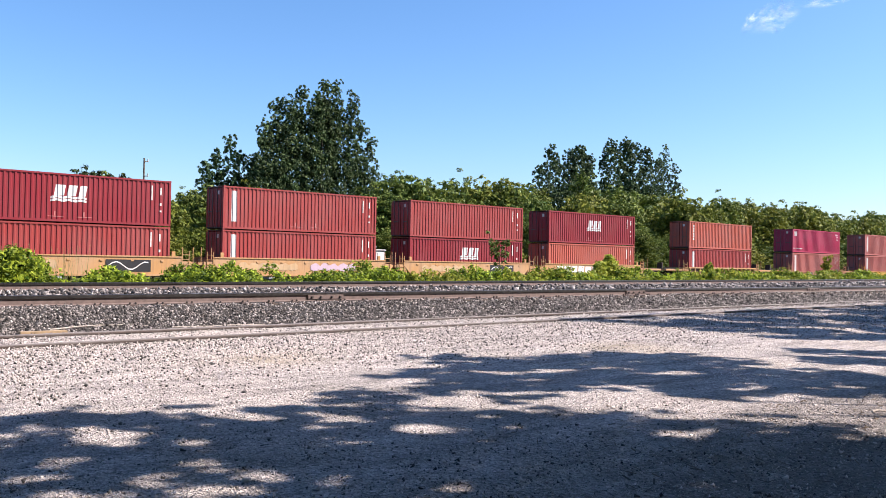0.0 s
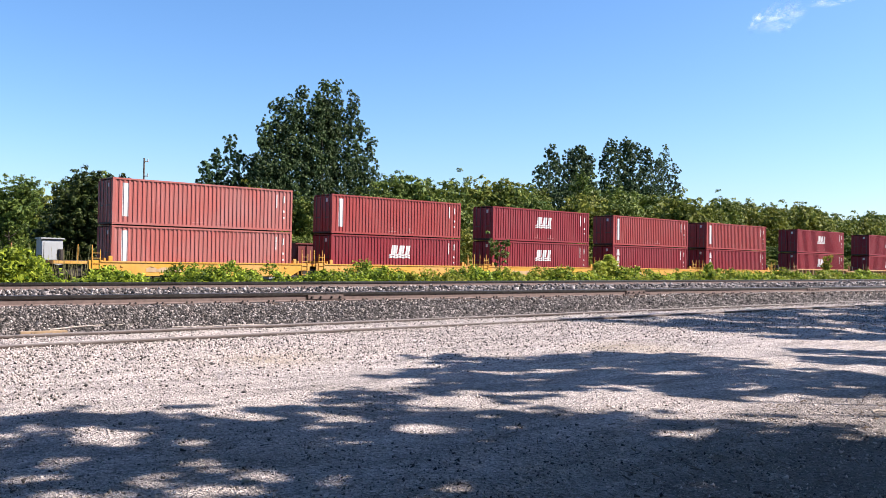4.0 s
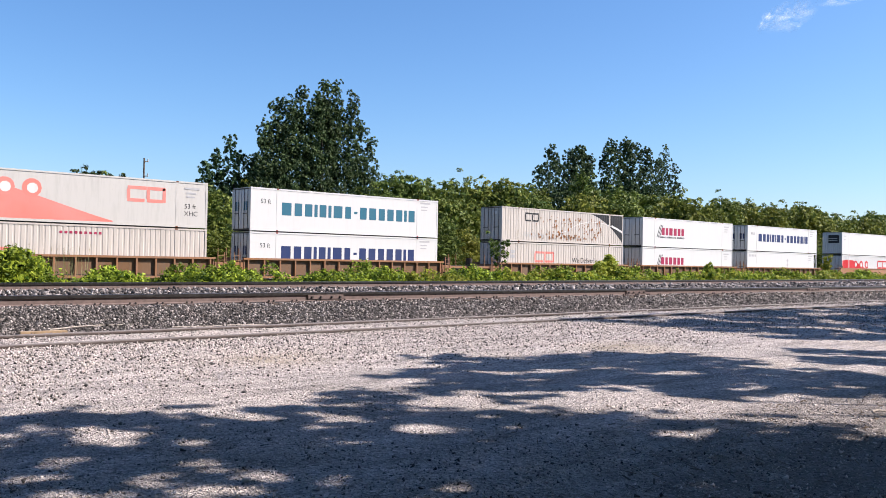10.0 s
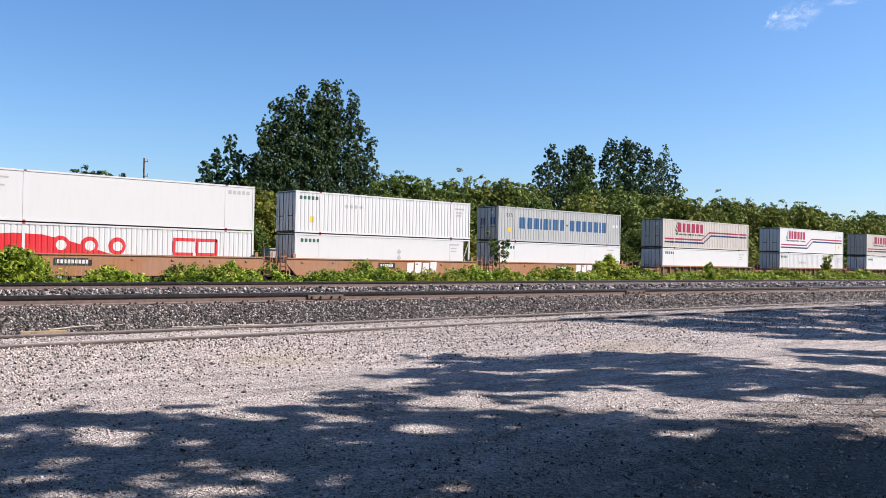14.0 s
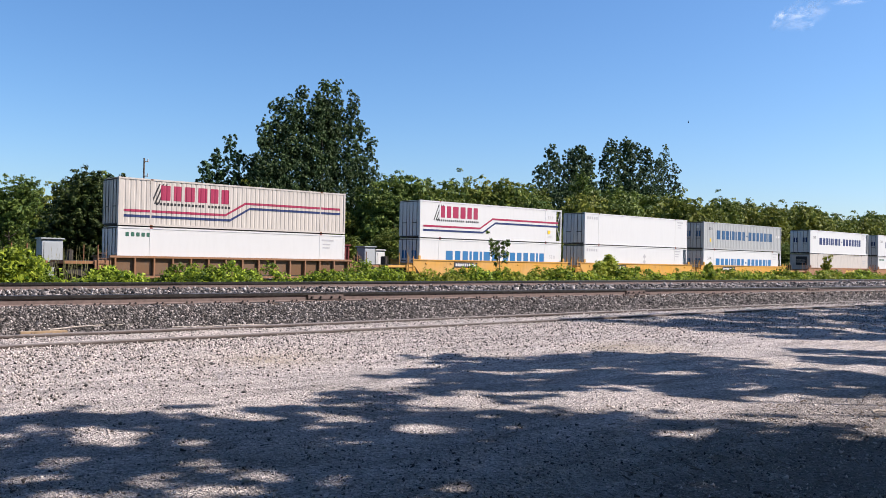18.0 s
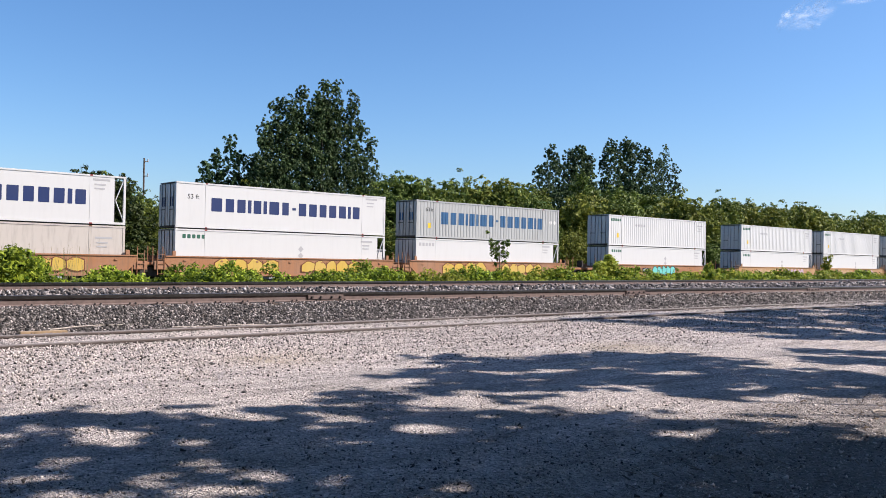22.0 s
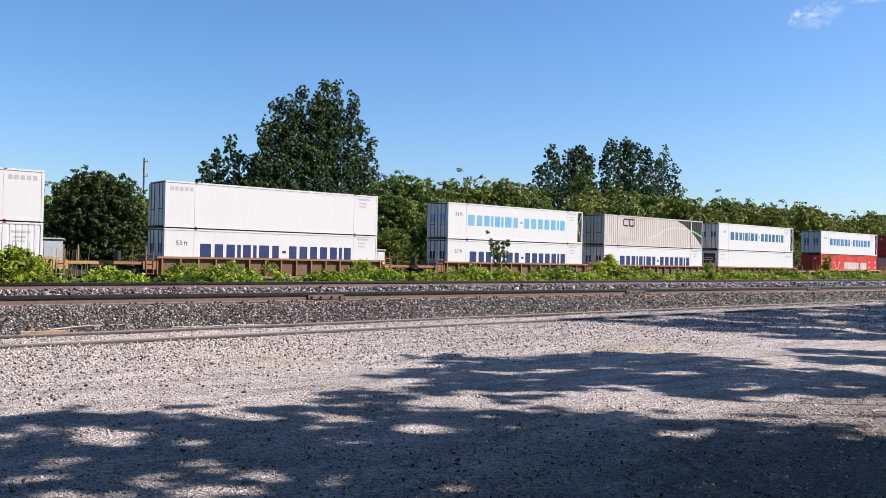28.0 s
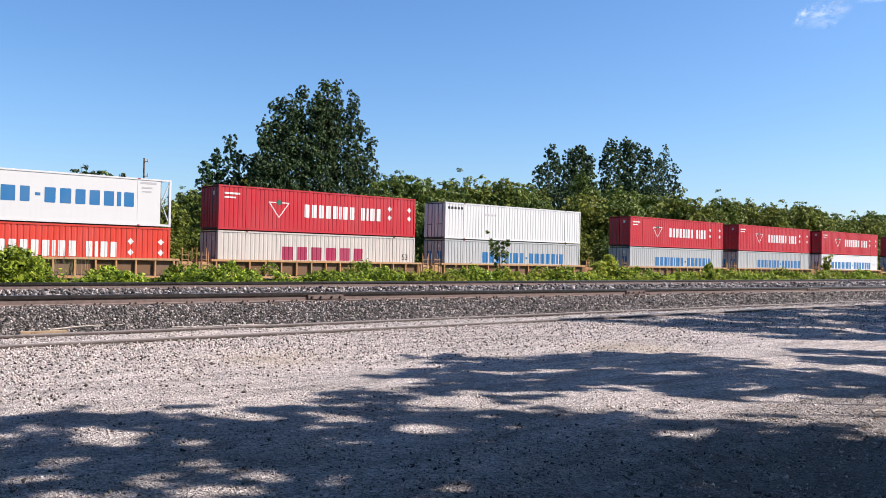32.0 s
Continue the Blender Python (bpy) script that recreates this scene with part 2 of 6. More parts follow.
def boxes(name, spans):
    """Boxes (x0, x1, y0, y1, z0, z1) joined into one mesh."""
    v, f = [], []
    for x0, x1, y0, y1, z0, z1 in spans:
        k = len(v)
        v += [(x0, y0, z0), (x1, y0, z0), (x1, y1, z0), (x0, y1, z0), (x0, y0, z1), (x1, y0, z1), (x1, y1, z1), (x0, y1, z1)]
        f += [tuple(k + i for i in q) for q in BOX_F]
    return data_of(name, v, f)


def soft_box(name, x0, x1, y0, y1, z0, z1, r):
    """A box with bevelled edges."""
    bm = bmesh.new()
    bmesh.ops.create_cube(bm, size=1)
    for q in bm.verts:
        q.co = ((x0 + x1) / 2 + q.co.x * (x1 - x0), (y0 + y1) / 2 + q.co.y * (y1 - y0), (z0 + z1) / 2 + q.co.z * (z1 - z0))
    bmesh.ops.bevel(bm, geom=bm.edges[:], offset=r, segments=2, affect="EDGES")
    me = bpy.data.meshes.new(name)
    bm.to_mesh(me)
    bm.free()
    me.materials.append(None)
    return me


def tube(name, a, b, r0, r1=None, n=8):
    """A tapered rod from a to b."""
    r1 = r0 if r1 is None else r1
    a, b = Vector(a), Vector(b)
    q = (b - a).to_track_quat("Z", "Y").to_matrix()
    v = []
    for p, r in ((a, r0), (b, r1)):
        for i in range(n):
            w = 2 * math.pi * i / n
            v.append(p + q @ Vector((math.cos(w) * r, math.sin(w) * r, 0)))
    f = [(i, (i + 1) % n, n + (i + 1) % n, n + i) for i in range(n)]
    f += [tuple(range(n - 1, -1, -1)), tuple(range(n, 2 * n))]
    return data_of(name, v, f)


def extrude_x(name, profile, x0, x1):
    """A closed y-z profile drawn out along x."""
    n = len(profile)
    v = [(x0, y, z) for y, z in profile] + [(x1, y, z) for y, z in profile]
    f = [(i, (i + 1) % n, n + (i + 1) % n, n + i) for i in range(n)]
    f += [tuple(range(n - 1, -1, -1)), tuple(range(n, 2 * n))]
    return data_of(name, v, f)


def empty(name, at=(0, 0, 0)):
    e = new(name)
    e.location = at
    e.empty_display_size = 0.2
    return e


MESHES = {}


def kept(key, maker, *args):
    """Alike pieces share one mesh."""
    if key not in MESHES:
        MESHES[key] = maker(*args)
    return MESHES[key]


# ---- ground and tracks ----
def lerp_table(x, table):
    for (a, u), (b, w) in zip(table, table[1:]):
        if x <= b:
            return u + (w - u) * max(0.0, (x - a) / (b - a))
    return table[-1][1]


def foot_of(x):
    """Where the ballast bank of the main track begins."""
    return 14.62 + 0.012 * min(max(x, 0.0), 60.0)


def ground_z(x, y):
    f = foot_of(x)
    far = 25.6 + 0.061 * min(max(x, 0.0), 70.0)
    z = lerp_table(y, [(-9, 0.0), (f, 0.0), (15.75, 0.345), (far, 0.345), (far + 2.2, -0.25), (47.5, -0.5), (50.3, -0.42), (55.3, -0.42), (57.5, -0.6)])
    if -12 < y < 30 and -20 < x < 110:
        bumpy = 0.018 if y < 14.4 else 0.03
        z += bumpy * noise.noise((x * 0.7, y * 0.7, 0.3)) + 0.4 * bumpy * noise.noise((x * 2.9, y * 2.9, 1.7))
    return z


def make_ground():
    ys = [-2500, -600, -120, -30] + [-10 + 0.5 * i for i in range(48)] + [14 + 0.25 * i for i in range(10)] + [16.5 + 0.6 * i for i in range(30)] \
        + [35 + 2.0 * i for i in range(6)] + [47.5, 49, 50.3, 53, 55.3, 57.5, 62, 75, 100, 150, 300, 700, 2500]
    xs = [-2500, -900, -300, -100, -40, -20] + [-12 + 0.6 * i for i in range(110)] + [55 + 2.5 * i for i in range(30)] + [140, 180, 260, 400, 800, 1400, 2500]
    v = [(x, y, ground_z(x, y)) for y in ys for x in xs]
    n = len(xs)
    f = [(j * n + i, j * n + i + 1, (j + 1) * n + i + 1, (j + 1) * n + i) for j in range(len(ys) - 1) for i in range(n - 1)]
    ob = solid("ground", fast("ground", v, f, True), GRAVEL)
    tagged(ob, "pale pinkish-grey crushed gravel yard, dusty and trodden", "ground", kind="structure")


RAIL = [(-0.076, 0), (0.076, 0), (0.076, 0.012), (0.012, 0.03), (0.009, 0.135), (0.036, 0.145), (0.036, 0.178), (0.026, 0.186),
        (-0.026, 0.186), (-0.036, 0.178), (-0.036, 0.145), (-0.009, 0.135), (-0.012, 0.03), (-0.076, 0.012)]
# Dark cap that reaches below the head; its colour also paints the undercut's shade.
RAIL_HEAD = [(-0.0375, 0.128), (0.0375, 0.128), (0.0375, 0.180), (0.027, 0.1885), (-0.027, 0.1885), (-0.0375, 0.180)]

OLD_HEAD = [(-0.0375, 0.168), (0.0375, 0.168), (0.0375, 0.181), (0.029, 0.1885), (-0.029, 0.1885), (-0.0375, 0.181)]


def track(name, start, angle, z_near, z_far, joints, spacing, old, label, x0, x1, with_ties=True):
    """A track whose near rail runs through start, with its mate 1.51 m behind; z are the heights of the rails' feet."""
    base = empty(name, (start[0], start[1], 0))
    base.rotation_euler = (0, 0, radians(angle))
    tagged(base, label, "railway track", kind="structure")
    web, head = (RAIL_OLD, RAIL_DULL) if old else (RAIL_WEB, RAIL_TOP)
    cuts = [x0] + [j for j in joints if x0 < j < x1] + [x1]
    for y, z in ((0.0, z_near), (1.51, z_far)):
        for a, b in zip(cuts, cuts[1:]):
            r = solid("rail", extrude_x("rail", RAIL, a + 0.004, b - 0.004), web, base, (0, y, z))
            solid("rail_head", extrude_x("rail_head", OLD_HEAD if old else RAIL_HEAD, a + 0.004, b - 0.004), head, r, label="polished steel rail head, coloured dark for the shaded band" if not old else "")
    for j in joints:
        if x0 < j < x1 and not old:
            bar = solid("joint_bar", soft_box("joint_bar", -0.46, 0.46, -0.022, 0.022, 0.035, 0.135, 0.008), RAIL_WEB, base, (j, -0.03, z_near), "bolted steel joint bar")
            for k in (-0.36, -0.14, 0.14, 0.36):
                solid("bolt", kept("bolt", soft_box, "bolt", -0.022, 0.022, -0.045, 0.0, 0.06, 0.105, 0.006), IRON, bar, (k, -0.012, 0))
    if with_ties:
        n = int((min(x1, 75) - x0) / spacing)
        for i in range(n):
            x = x0 + spacing * i + random.uniform(-0.04, 0.04)
            if x < -4:
                continue
            slope = (z_far - z_near) / 1.51
            zz = z_near - 0.035
            tie = solid("tie", kept("tie", soft_box, "tie", -0.115, 0.115, -0.36, 2.0, -0.17, 0.0, 0.012), TIE_WOOD, base, (x, 0, zz))
            tie.rotation_euler = (math.atan(slope), 0, random.uniform(-0.02, 0.02))
            if x < 29:
                plate = solid("tie_plate", kept("plate", soft_box, "tie_plate", -0.09, 0.09, -0.15, 0.15, 0.0, 0.022, 0.006), RAIL_WEB, base, (x, 0, z_near - 0.022))
                for k in (-0.05, 0.055):
                    solid("spike", kept("spike", soft_box, "spike", -0.013, 0.013, -0.024, 0.018, 0.0, 0.045, 0.006), IRON, plate, (k, -0.088, 0.02))
    return base


make_ground()
A_FOOT = 0.565 - 0.1885
track("main_track", (0, 16.18), -0.35, A_FOOT, A_FOOT - 0.095, [10.4 + 10.95 * k for k in range(-6, 12)], 0.585, False,
      "brown rusty main-line rails on dark ballast, polished heads", -60, 130)
track("second_track", (0, 22.75), 3.3, 0.565 - 0.1885, 0.47 - 0.1885, [], 0.60, False,
      "rusty rails of the second track, weeds behind them", -60, 130)
track("old_siding", (0, 12.62), 1.3, 0.056 - 0.1885, 0.056 - 0.1885, [], 0.6, True,
      "old siding rails sunk into gravel", -40, 90, False)
track("train_track", (0, 52.775 - 0.755), 0.0, -0.19 - 0.1885, -0.19 - 0.1885, [], 0.6, False,
      "rails under the container train, hidden by weeds", -1000, 1300, False)


# Crushed stone: irregular chips, joined.
def chips(name, pts, sizes, material, label, category, small=False):
    """Irregular stones joined into one mesh: eight-sided, or four-sided where they are small."""
    g = np.random.default_rng(len(pts))
    knob = np.array([(1, 0, 0), (-1, 0, 0), (0, 1, 0), (0, -1, 0), (0, 0, 1), (0, 0, -1)]) * 1.05
    fi = np.array([(0, 2, 4), (2, 1, 4), (1, 3, 4), (3, 0, 4), (2, 0, 5), (1, 2, 5), (3, 1, 5), (0, 3, 5)])
    if small:
        knob = np.array([(1, 1, 1), (-1, -1, 1), (-1, 1, -1), (1, -1, -1)]) * 0.75
        fi = np.array([(0, 2, 1), (0, 1, 3), (0, 3, 2), (1, 2, 3)])
    n, k = len(pts), len(knob)
    v = np.repeat(knob[None], n, 0) * g.uniform(0.65, 1.2, (n, k, 1)) + g.uniform(-0.35, 0.35, (n, k, 3))
    v *= g.uniform(0.6, 1.25, (n, 1, 3))
    a = g.normal(size=(n, 4))
    a /= np.linalg.norm(a, axis=1, keepdims=True)
    w, x, y, z = a.T
    rot = np.stack([1 - 2 * (y * y + z * z), 2 * (x * y - z * w), 2 * (x * z + y * w), 2 * (x * y + z * w), 1 - 2 * (x * x + z * z), 2 * (y * z - x * w),
                    2 * (x * z - y * w), 2 * (y * z + x * w), 1 - 2 * (x * x + y * y)], 1).reshape(n, 3, 3)
    v = np.einsum("nij,nkj->nki", rot, v) * (sizes[:, None, None] / 2) + pts[:, None, :]
    f = (fi[None] + k * np.arange(n)[:, None, None]).reshape(-1, 3)
    ob = solid(name, fast(name, v.reshape(-1, 3), f), material)
    return tagged(ob, label, category, kind="stuff")


def strewn(count, x0, x1, lo, hi, small, large, grow, seed, lift=0.3, skew=1.0):
    """Points on the ground between the lines lo(x) and hi(x), denser near the camera's side; stones grow along x by grow."""
    g = np.random.default_rng(seed)
    u = g.uniform(0, 1, count)
    x = x0 + (x1 - x0) * u ** 1.6
    y = np.array([lo(a) for a in x]) + (1 - (1 - g.uniform(0, 1, count)) ** skew) * np.array([hi(a) - lo(a) for a in x])
    s = g.uniform(small, large, count) * (1 + grow * (x - x0))
    z = np.array([ground_z(a, b) for a, b in zip(x, y)]) + s * lift * g.uniform(-0.5, 1.0, count)
    return np.stack([x, y, z], 1), s


p, s = strewn(42000, 1.5, 60, lambda x: foot_of(x) - 0.25, lambda x: 16.1, 0.024, 0.066, 0.012, 5)
chips("ballast_bank", p, s, BALLAST, "dark and pale grey crushed ballast stones on a bank", "ballast")
p, s = strewn(13000, 3.0, 75, lambda x: 18.5, lambda x: 22.7 + 0.058 * x, 0.04, 0.12, 0.012, 6, 0.5)
chips("ballast_between", p, s, BALLAST, "grey crushed ballast stones between the tracks", "ballast")
p, s = strewn(14000, 1.0, 40, lambda x: 12.7 + 0.0227 * x, lambda x: 14.5 + 0.0227 * x, 0.01, 0.04, 0.012, 7, 0.2)
chips("siding_gravel", p, s, PEBBLE, "pale pinkish gravel between the siding rails", "gravel", True)
p, s = strewn(46000, 0.8, 34, lambda x: 12.6 + 0.0227 * x, lambda x: 7.9 - 0.05 * x + 1.3 * noise.noise((0.6 * x, 0.0, 2.0)), 0.010, 0.036, 0.016, 8, 0.45, 0.52)
chips("loose_gravel", p, s, PEBBLE, "loose pale and grey stones on the trodden gravel", "gravel")
g = np.random.default_rng(9)
r = g.uniform(2.2, 9.0, 44000)
w = np.radians(g.uniform(8, 75, 44000))
x, y = r * np.sin(w), r * np.cos(w)
s = g.uniform(0.005, 0.017, 44000) + 0.025 * g.uniform(0, 1, 44000) ** 12
z = np.array([ground_z(a, b) for a, b in zip(x, y)])
chips("fine_gravel", np.stack([x, y, z], 1), s, GRIT, "fine pale grit scattered over the yard", "gravel", True)
# sticks and dead leaves under the trees
g = np.random.default_rng(12)
n = 1300
cx, cy = g.choice([7.6, 8.6, 6.6, 5.4], n), g.choice([3.2, 2.6, 3.6], n)
x, y = cx + g.normal(0, 0.9, n), cy + g.normal(0, 0.55, n)
z = np.array([ground_z(a, b) for a, b in zip(x, y)]) + g.uniform(0.004, 0.03, n)
w = g.uniform(0, 6.28, n)
far, wide = g.uniform(0.008, 0.045, n), g.uniform(0.003, 0.008, n)
d = np.stack([np.cos(w), np.sin(w), g.uniform(-0.25, 0.25, n)], 1) * far[:, None]
q = np.stack([-np.sin(w), np.cos(w), g.uniform(-0.3, 0.3, n)], 1) * wide[:, None]
c = np.stack([x, y, z], 1)
v = np.stack([c - d - q, c + d - q, c + d + q, c - d + q], 1).reshape(-1, 3)
LITTER = leafy("dead_leaf", (0.035, 0.024, 0.015), (0.16, 0.11, 0.065), 0.1)
tagged(solid("leaf_litter", fast("leaf_litter", v, np.arange(4 * n).reshape(n, 4)), LITTER), "brown sticks and dead leaves strewn on the earth", "litter", kind="stuff")


def stone(x, y, r, tone, seed):
    """A single loose stone."""
    gg = random.Random(seed)
    bm = bmesh.new()
    bmesh.ops.create_icosphere(bm, subdivisions=2, radius=r)
    for k in bm.verts:
        k.co *= 1 + 0.28 * noise.noise(k.co / r * 1.3 + Vector((seed, 0, 0)))
        k.co.z *= 0.62
    me = bpy.data.meshes.new("stone")
    bm.to_mesh(me)
    bm.free()
    me.materials.append(None)
    tagged(solid("stone", me, tone, None, (x, y, ground_z(x, y) + r * 0.3), turn=gg.uniform(0, 6)), "loose angular stone on the gravel", "stone", "loose stones")


PALE_STONE = plain("pale_stone", (0.5, 0.47, 0.45), 0.9, 0, 20)
DARK_STONE = plain("dark_stone", (0.07, 0.068, 0.07), 0.9, 0, 20)
stone(3.98, 7.55, 0.022, DARK_STONE, 3)
stone(4.70, 9.75, 0.032, DARK_STONE, 4)
stone(6.28, 4.85, 0.018, DARK_STONE, 5)
stone(2.42, 4.55, 0.024, PALE_STONE, 6)
stone(23.6, 13.6, 0.10, PALE_STONE, 7)
stone(7.9, 9.6, 0.025, DARK_STONE, 8)
stone(2.0, 8.4, 0.02, DARK_STONE, 9)
plank = solid("plank", soft_box("plank", -0.36, 0.36, -0.07, 0.07, 0, 0.045, 0.008), PLANK_WOOD, None, (4.15, 14.62, 0.02), turn=0.03)
tagged(plank, "weathered broken wooden plank lying beside the ballast", "plank")


def stick(points, r, label, category):
    """A thin rod that bends through the points, lying on the ground."""
    v, f, n = [], [], 6
    pts = [Vector(p) for p in points]
    for k, p in enumerate(pts):
        q = (pts[min(k + 1, len(pts) - 1)] - pts[max(k - 1, 0)]).to_track_quat("Z", "Y").to_matrix()
        rr = r * (1 - 0.5 * k / len(pts))
        v += [p + q @ Vector((math.cos(6.2832 * i / n) * rr, math.sin(6.2832 * i / n) * rr, 0)) for i in range(n)]
    for k in range(len(pts) - 1):
        f += [(k * n + i, k * n + (i + 1) % n, (k + 1) * n + (i + 1) % n, (k + 1) * n + i) for i in range(n)]
    f += [tuple(range(n - 1, -1, -1)), tuple(range(len(v) - n, len(v)))]
    return tagged(solid(category, data_of(category, v, f), PALE_WOOD), label, category)


PALE_WOOD = plain("bleached_wood", (0.42, 0.37, 0.33), 0.9, 0, 14)
for x0, y0, n, bend in ((4.3, 14.78, 8, 0.10), (6.3, 14.66, 9, -0.09)):
    stick([(x0 + 0.24 * i, y0 + 0.016 * i + bend * math.sin(0.42 * i), ground_z(x0 + 0.24 * i, y0 + bend * math.sin(0.42 * i)) + 0.035) for i in range(n)], 0.013, "long bleached stick lying at the foot of the ballast", "stick")
stick([(8.02 + 0.07 * i, 3.40 - 0.04 * i + 0.02 * (i % 2), ground_z(8.1, 3.3) + 0.025 + 0.01 * (i % 2)) for i in range(5)], 0.012, "short pale broken branch among dead leaves", "branch")


# ---- the train ----
SPEED = 25.1
TRAIN_Y, RAIL_Z = 52.775, -0.19
TALL, LOW = 2.896, 2.80
TOP_Z = 5.955
MOVES = []

WHITE = paint("white_paint", (0.53, 0.53, 0.522), 0.42, 0.06, 0.0, 0.03)
CREAM = paint("aged_white_paint", (0.45, 0.41, 0.37), 0.5, 0.34, 0.12, 0.1)
PALE = paint("pale_grey_paint", (0.45, 0.435, 0.41), 0.5, 0.2, 0.1, 0.1)
GREYM = paint("grey_paint", (0.34, 0.35, 0.345), 0.5, 0.3, 0.0, 0.1)
MAROON = paint("maroon_paint", (0.19, 0.0125, 0.020), 0.5, 0.22, 0.0, 0.1)
BRICK = paint("brick_red_paint", (0.242, 0.032, 0.030), 0.5, 0.24, 0.0, 0.15)
CORAL = paint("coral_red_paint", (0.34, 0.0723, 0.0467), 0.5, 0.3, 0.0, 0.25)
SALMON = paint("faded_salmon_paint", (0.315, 0.085, 0.0723), 0.55, 0.3, 0.0, 0.3)
MAGENTA = paint("magenta_paint", (0.306, 0.0136, 0.0553), 0.5, 0.25, 0.0, 0.2)
REDC = paint("bright_red_paint", (0.391, 0.0153, 0.0238), 0.45, 0.25, 0.0, 0.12)
SCARLET = paint("scarlet_paint", (0.493, 0.0382, 0.0213), 0.45, 0.25, 0.0, 0.12)
M_NAVY = paint("navy_lettering", (0.011, 0.026, 0.10), 0.5, 0.1, 0.0, 0.1)
M_TEAL = paint("teal_lettering", (0.017, 0.111, 0.17), 0.5, 0.1, 0.0, 0.1)
M_BLUE = paint("blue_lettering", (0.01, 0.125, 0.30), 0.5, 0.1, 0.0, 0.2)
M_DENIM = paint("denim_lettering", (0.02, 0.085, 0.19), 0.5, 0.15, 0.0, 0.2)
M_SKY = paint("faded_blue_lettering", (0.0765, 0.306, 0.51), 0.5, 0.1, 0.0, 0.6)
M_RED = paint("red_marking", (0.51, 0.0187, 0.0255), 0.5, 0.12, 0.0, 0.15)
M_PINK = paint("faded_red_marking", (0.663, 0.17, 0.136), 0.55, 0.1, 0.0, 0.3)
M_WINE = paint("wine_marking", (0.281, 0.0153, 0.0595), 0.5, 0.1, 0.0, 0.15)
M_BLACK = paint("black_marking", (0.0213, 0.0213, 0.0238), 0.5, 0.1, 0.0, 0.1)
M_GREY = paint("grey_marking", (0.357, 0.357, 0.365), 0.5, 0.1, 0.0, 0.1)
M_WHITE = paint("white_marking", (0.558, 0.549, 0.535), 0.5, 0.15, 0.0, 0.05)
M_GREEN = paint("green_marking", (0.136, 0.425, 0.085), 0.5, 0.1, 0.0, 0.1)
M_DGREEN = paint("dark_green_marking", (0.0255, 0.102, 0.068), 0.5, 0.1, 0.0, 0.1)
M_YELLOW = paint("yellow_marking", (0.637, 0.442, 0.0255), 0.5, 0.1, 0.0, 0.1)
M_CHALK = paint("chalk_marking", (0.577, 0.558, 0.539), 0.7, 0.2, 0.0, 0.1)
M_AQUA = paint("aqua_spray", (0.128, 0.468, 0.425), 0.6, 0.1, 0.0, 0.1)
M_GOLD = paint("gold_spray", (0.50, 0.33, 0.055), 0.6, 0.2, 0.0, 0.2)
M_LILAC = paint("lilac_spray", (0.425, 0.306, 0.383), 0.6, 0.3, 0.0, 0.3)
LIFT_RED = paint("dull_red_casting", (0.221, 0.0298, 0.0298), 0.6, 0.5, 0.2, 0.3)
M_WASH = paint("washed_out_spray", (0.42, 0.28, 0.15), 0.7, 0.5, 0.0, 0.4)
RUST_BLOOM = paint("rust_bloom", (0.27, 0.125, 0.05), 0.9, 0.3, 0.0, 0.5)
M_FAINT = paint("faded_pocket_mark", (0.36, 0.13, 0.12), 0.6, 0.2, 0.0, 0.3)
RUSTED = paint("rust_stain", (0.136, 0.0467, 0.0213), 0.9, 0.2, 0.0, 0.2)
STEEL = paint("galvanised_rod", (0.085, 0.0808, 0.0765), 0.45, 0.3, 0.1, 0.1, metal=0.4)
WELL_BROWN = paint("brown_wagon_paint", (0.25, 0.118, 0.052), 0.7, 0.5, 0.25, 0.25)
WELL_YELLOW = paint("yellow_wagon_paint", (0.53, 0.265, 0.03), 0.6, 0.32, 0.12, 0.3)
WELL_TAN = paint("faded_yellow_wagon_paint", (0.391, 0.212, 0.085), 0.7, 0.5, 0.2, 0.35)
WELL_ORANGE = paint("rusty_orange_wagon_paint", (0.31, 0.14, 0.062), 0.7, 0.5, 0.25, 0.3)
# Recessed side sheets: grime, plus a darker brown for shade below the chord.
WELL_GRIME_SHADE = paint("grimy_shaded_wagon_side", (0.14, 0.075, 0.036), 0.8, 0.6, 0.35, 0.3)
TRUCK = paint("dark_running_gear", (0.0298, 0.0238, 0.0204), 0.8, 0.4, 0.2, 0.2)


def rib_breaks(L):
    """Break points (x, y) of a corrugated wall, x from the container's middle: broad panels with narrow grooves
    on the long kind, even waves on the short kind."""
    pitch, deep, out_, in_, back = (0.32, 0.019, 0.58, 0.69, 0.88) if L > 13 else (0.285, 0.042, 0.33, 0.48, 0.85)
    lo, hi = -L / 2 + 0.13, L / 2 - 0.13
    n = round((hi - lo) / pitch)
    p = (hi - lo) / n
    pts = []
    for i in range(n):
        x = lo + i * p
        pts += [(x, 0.0), (x + out_ * p, 0.0), (x + in_ * p, deep), (x + back * p, deep)]
    return pts + [(hi, 0.0)]


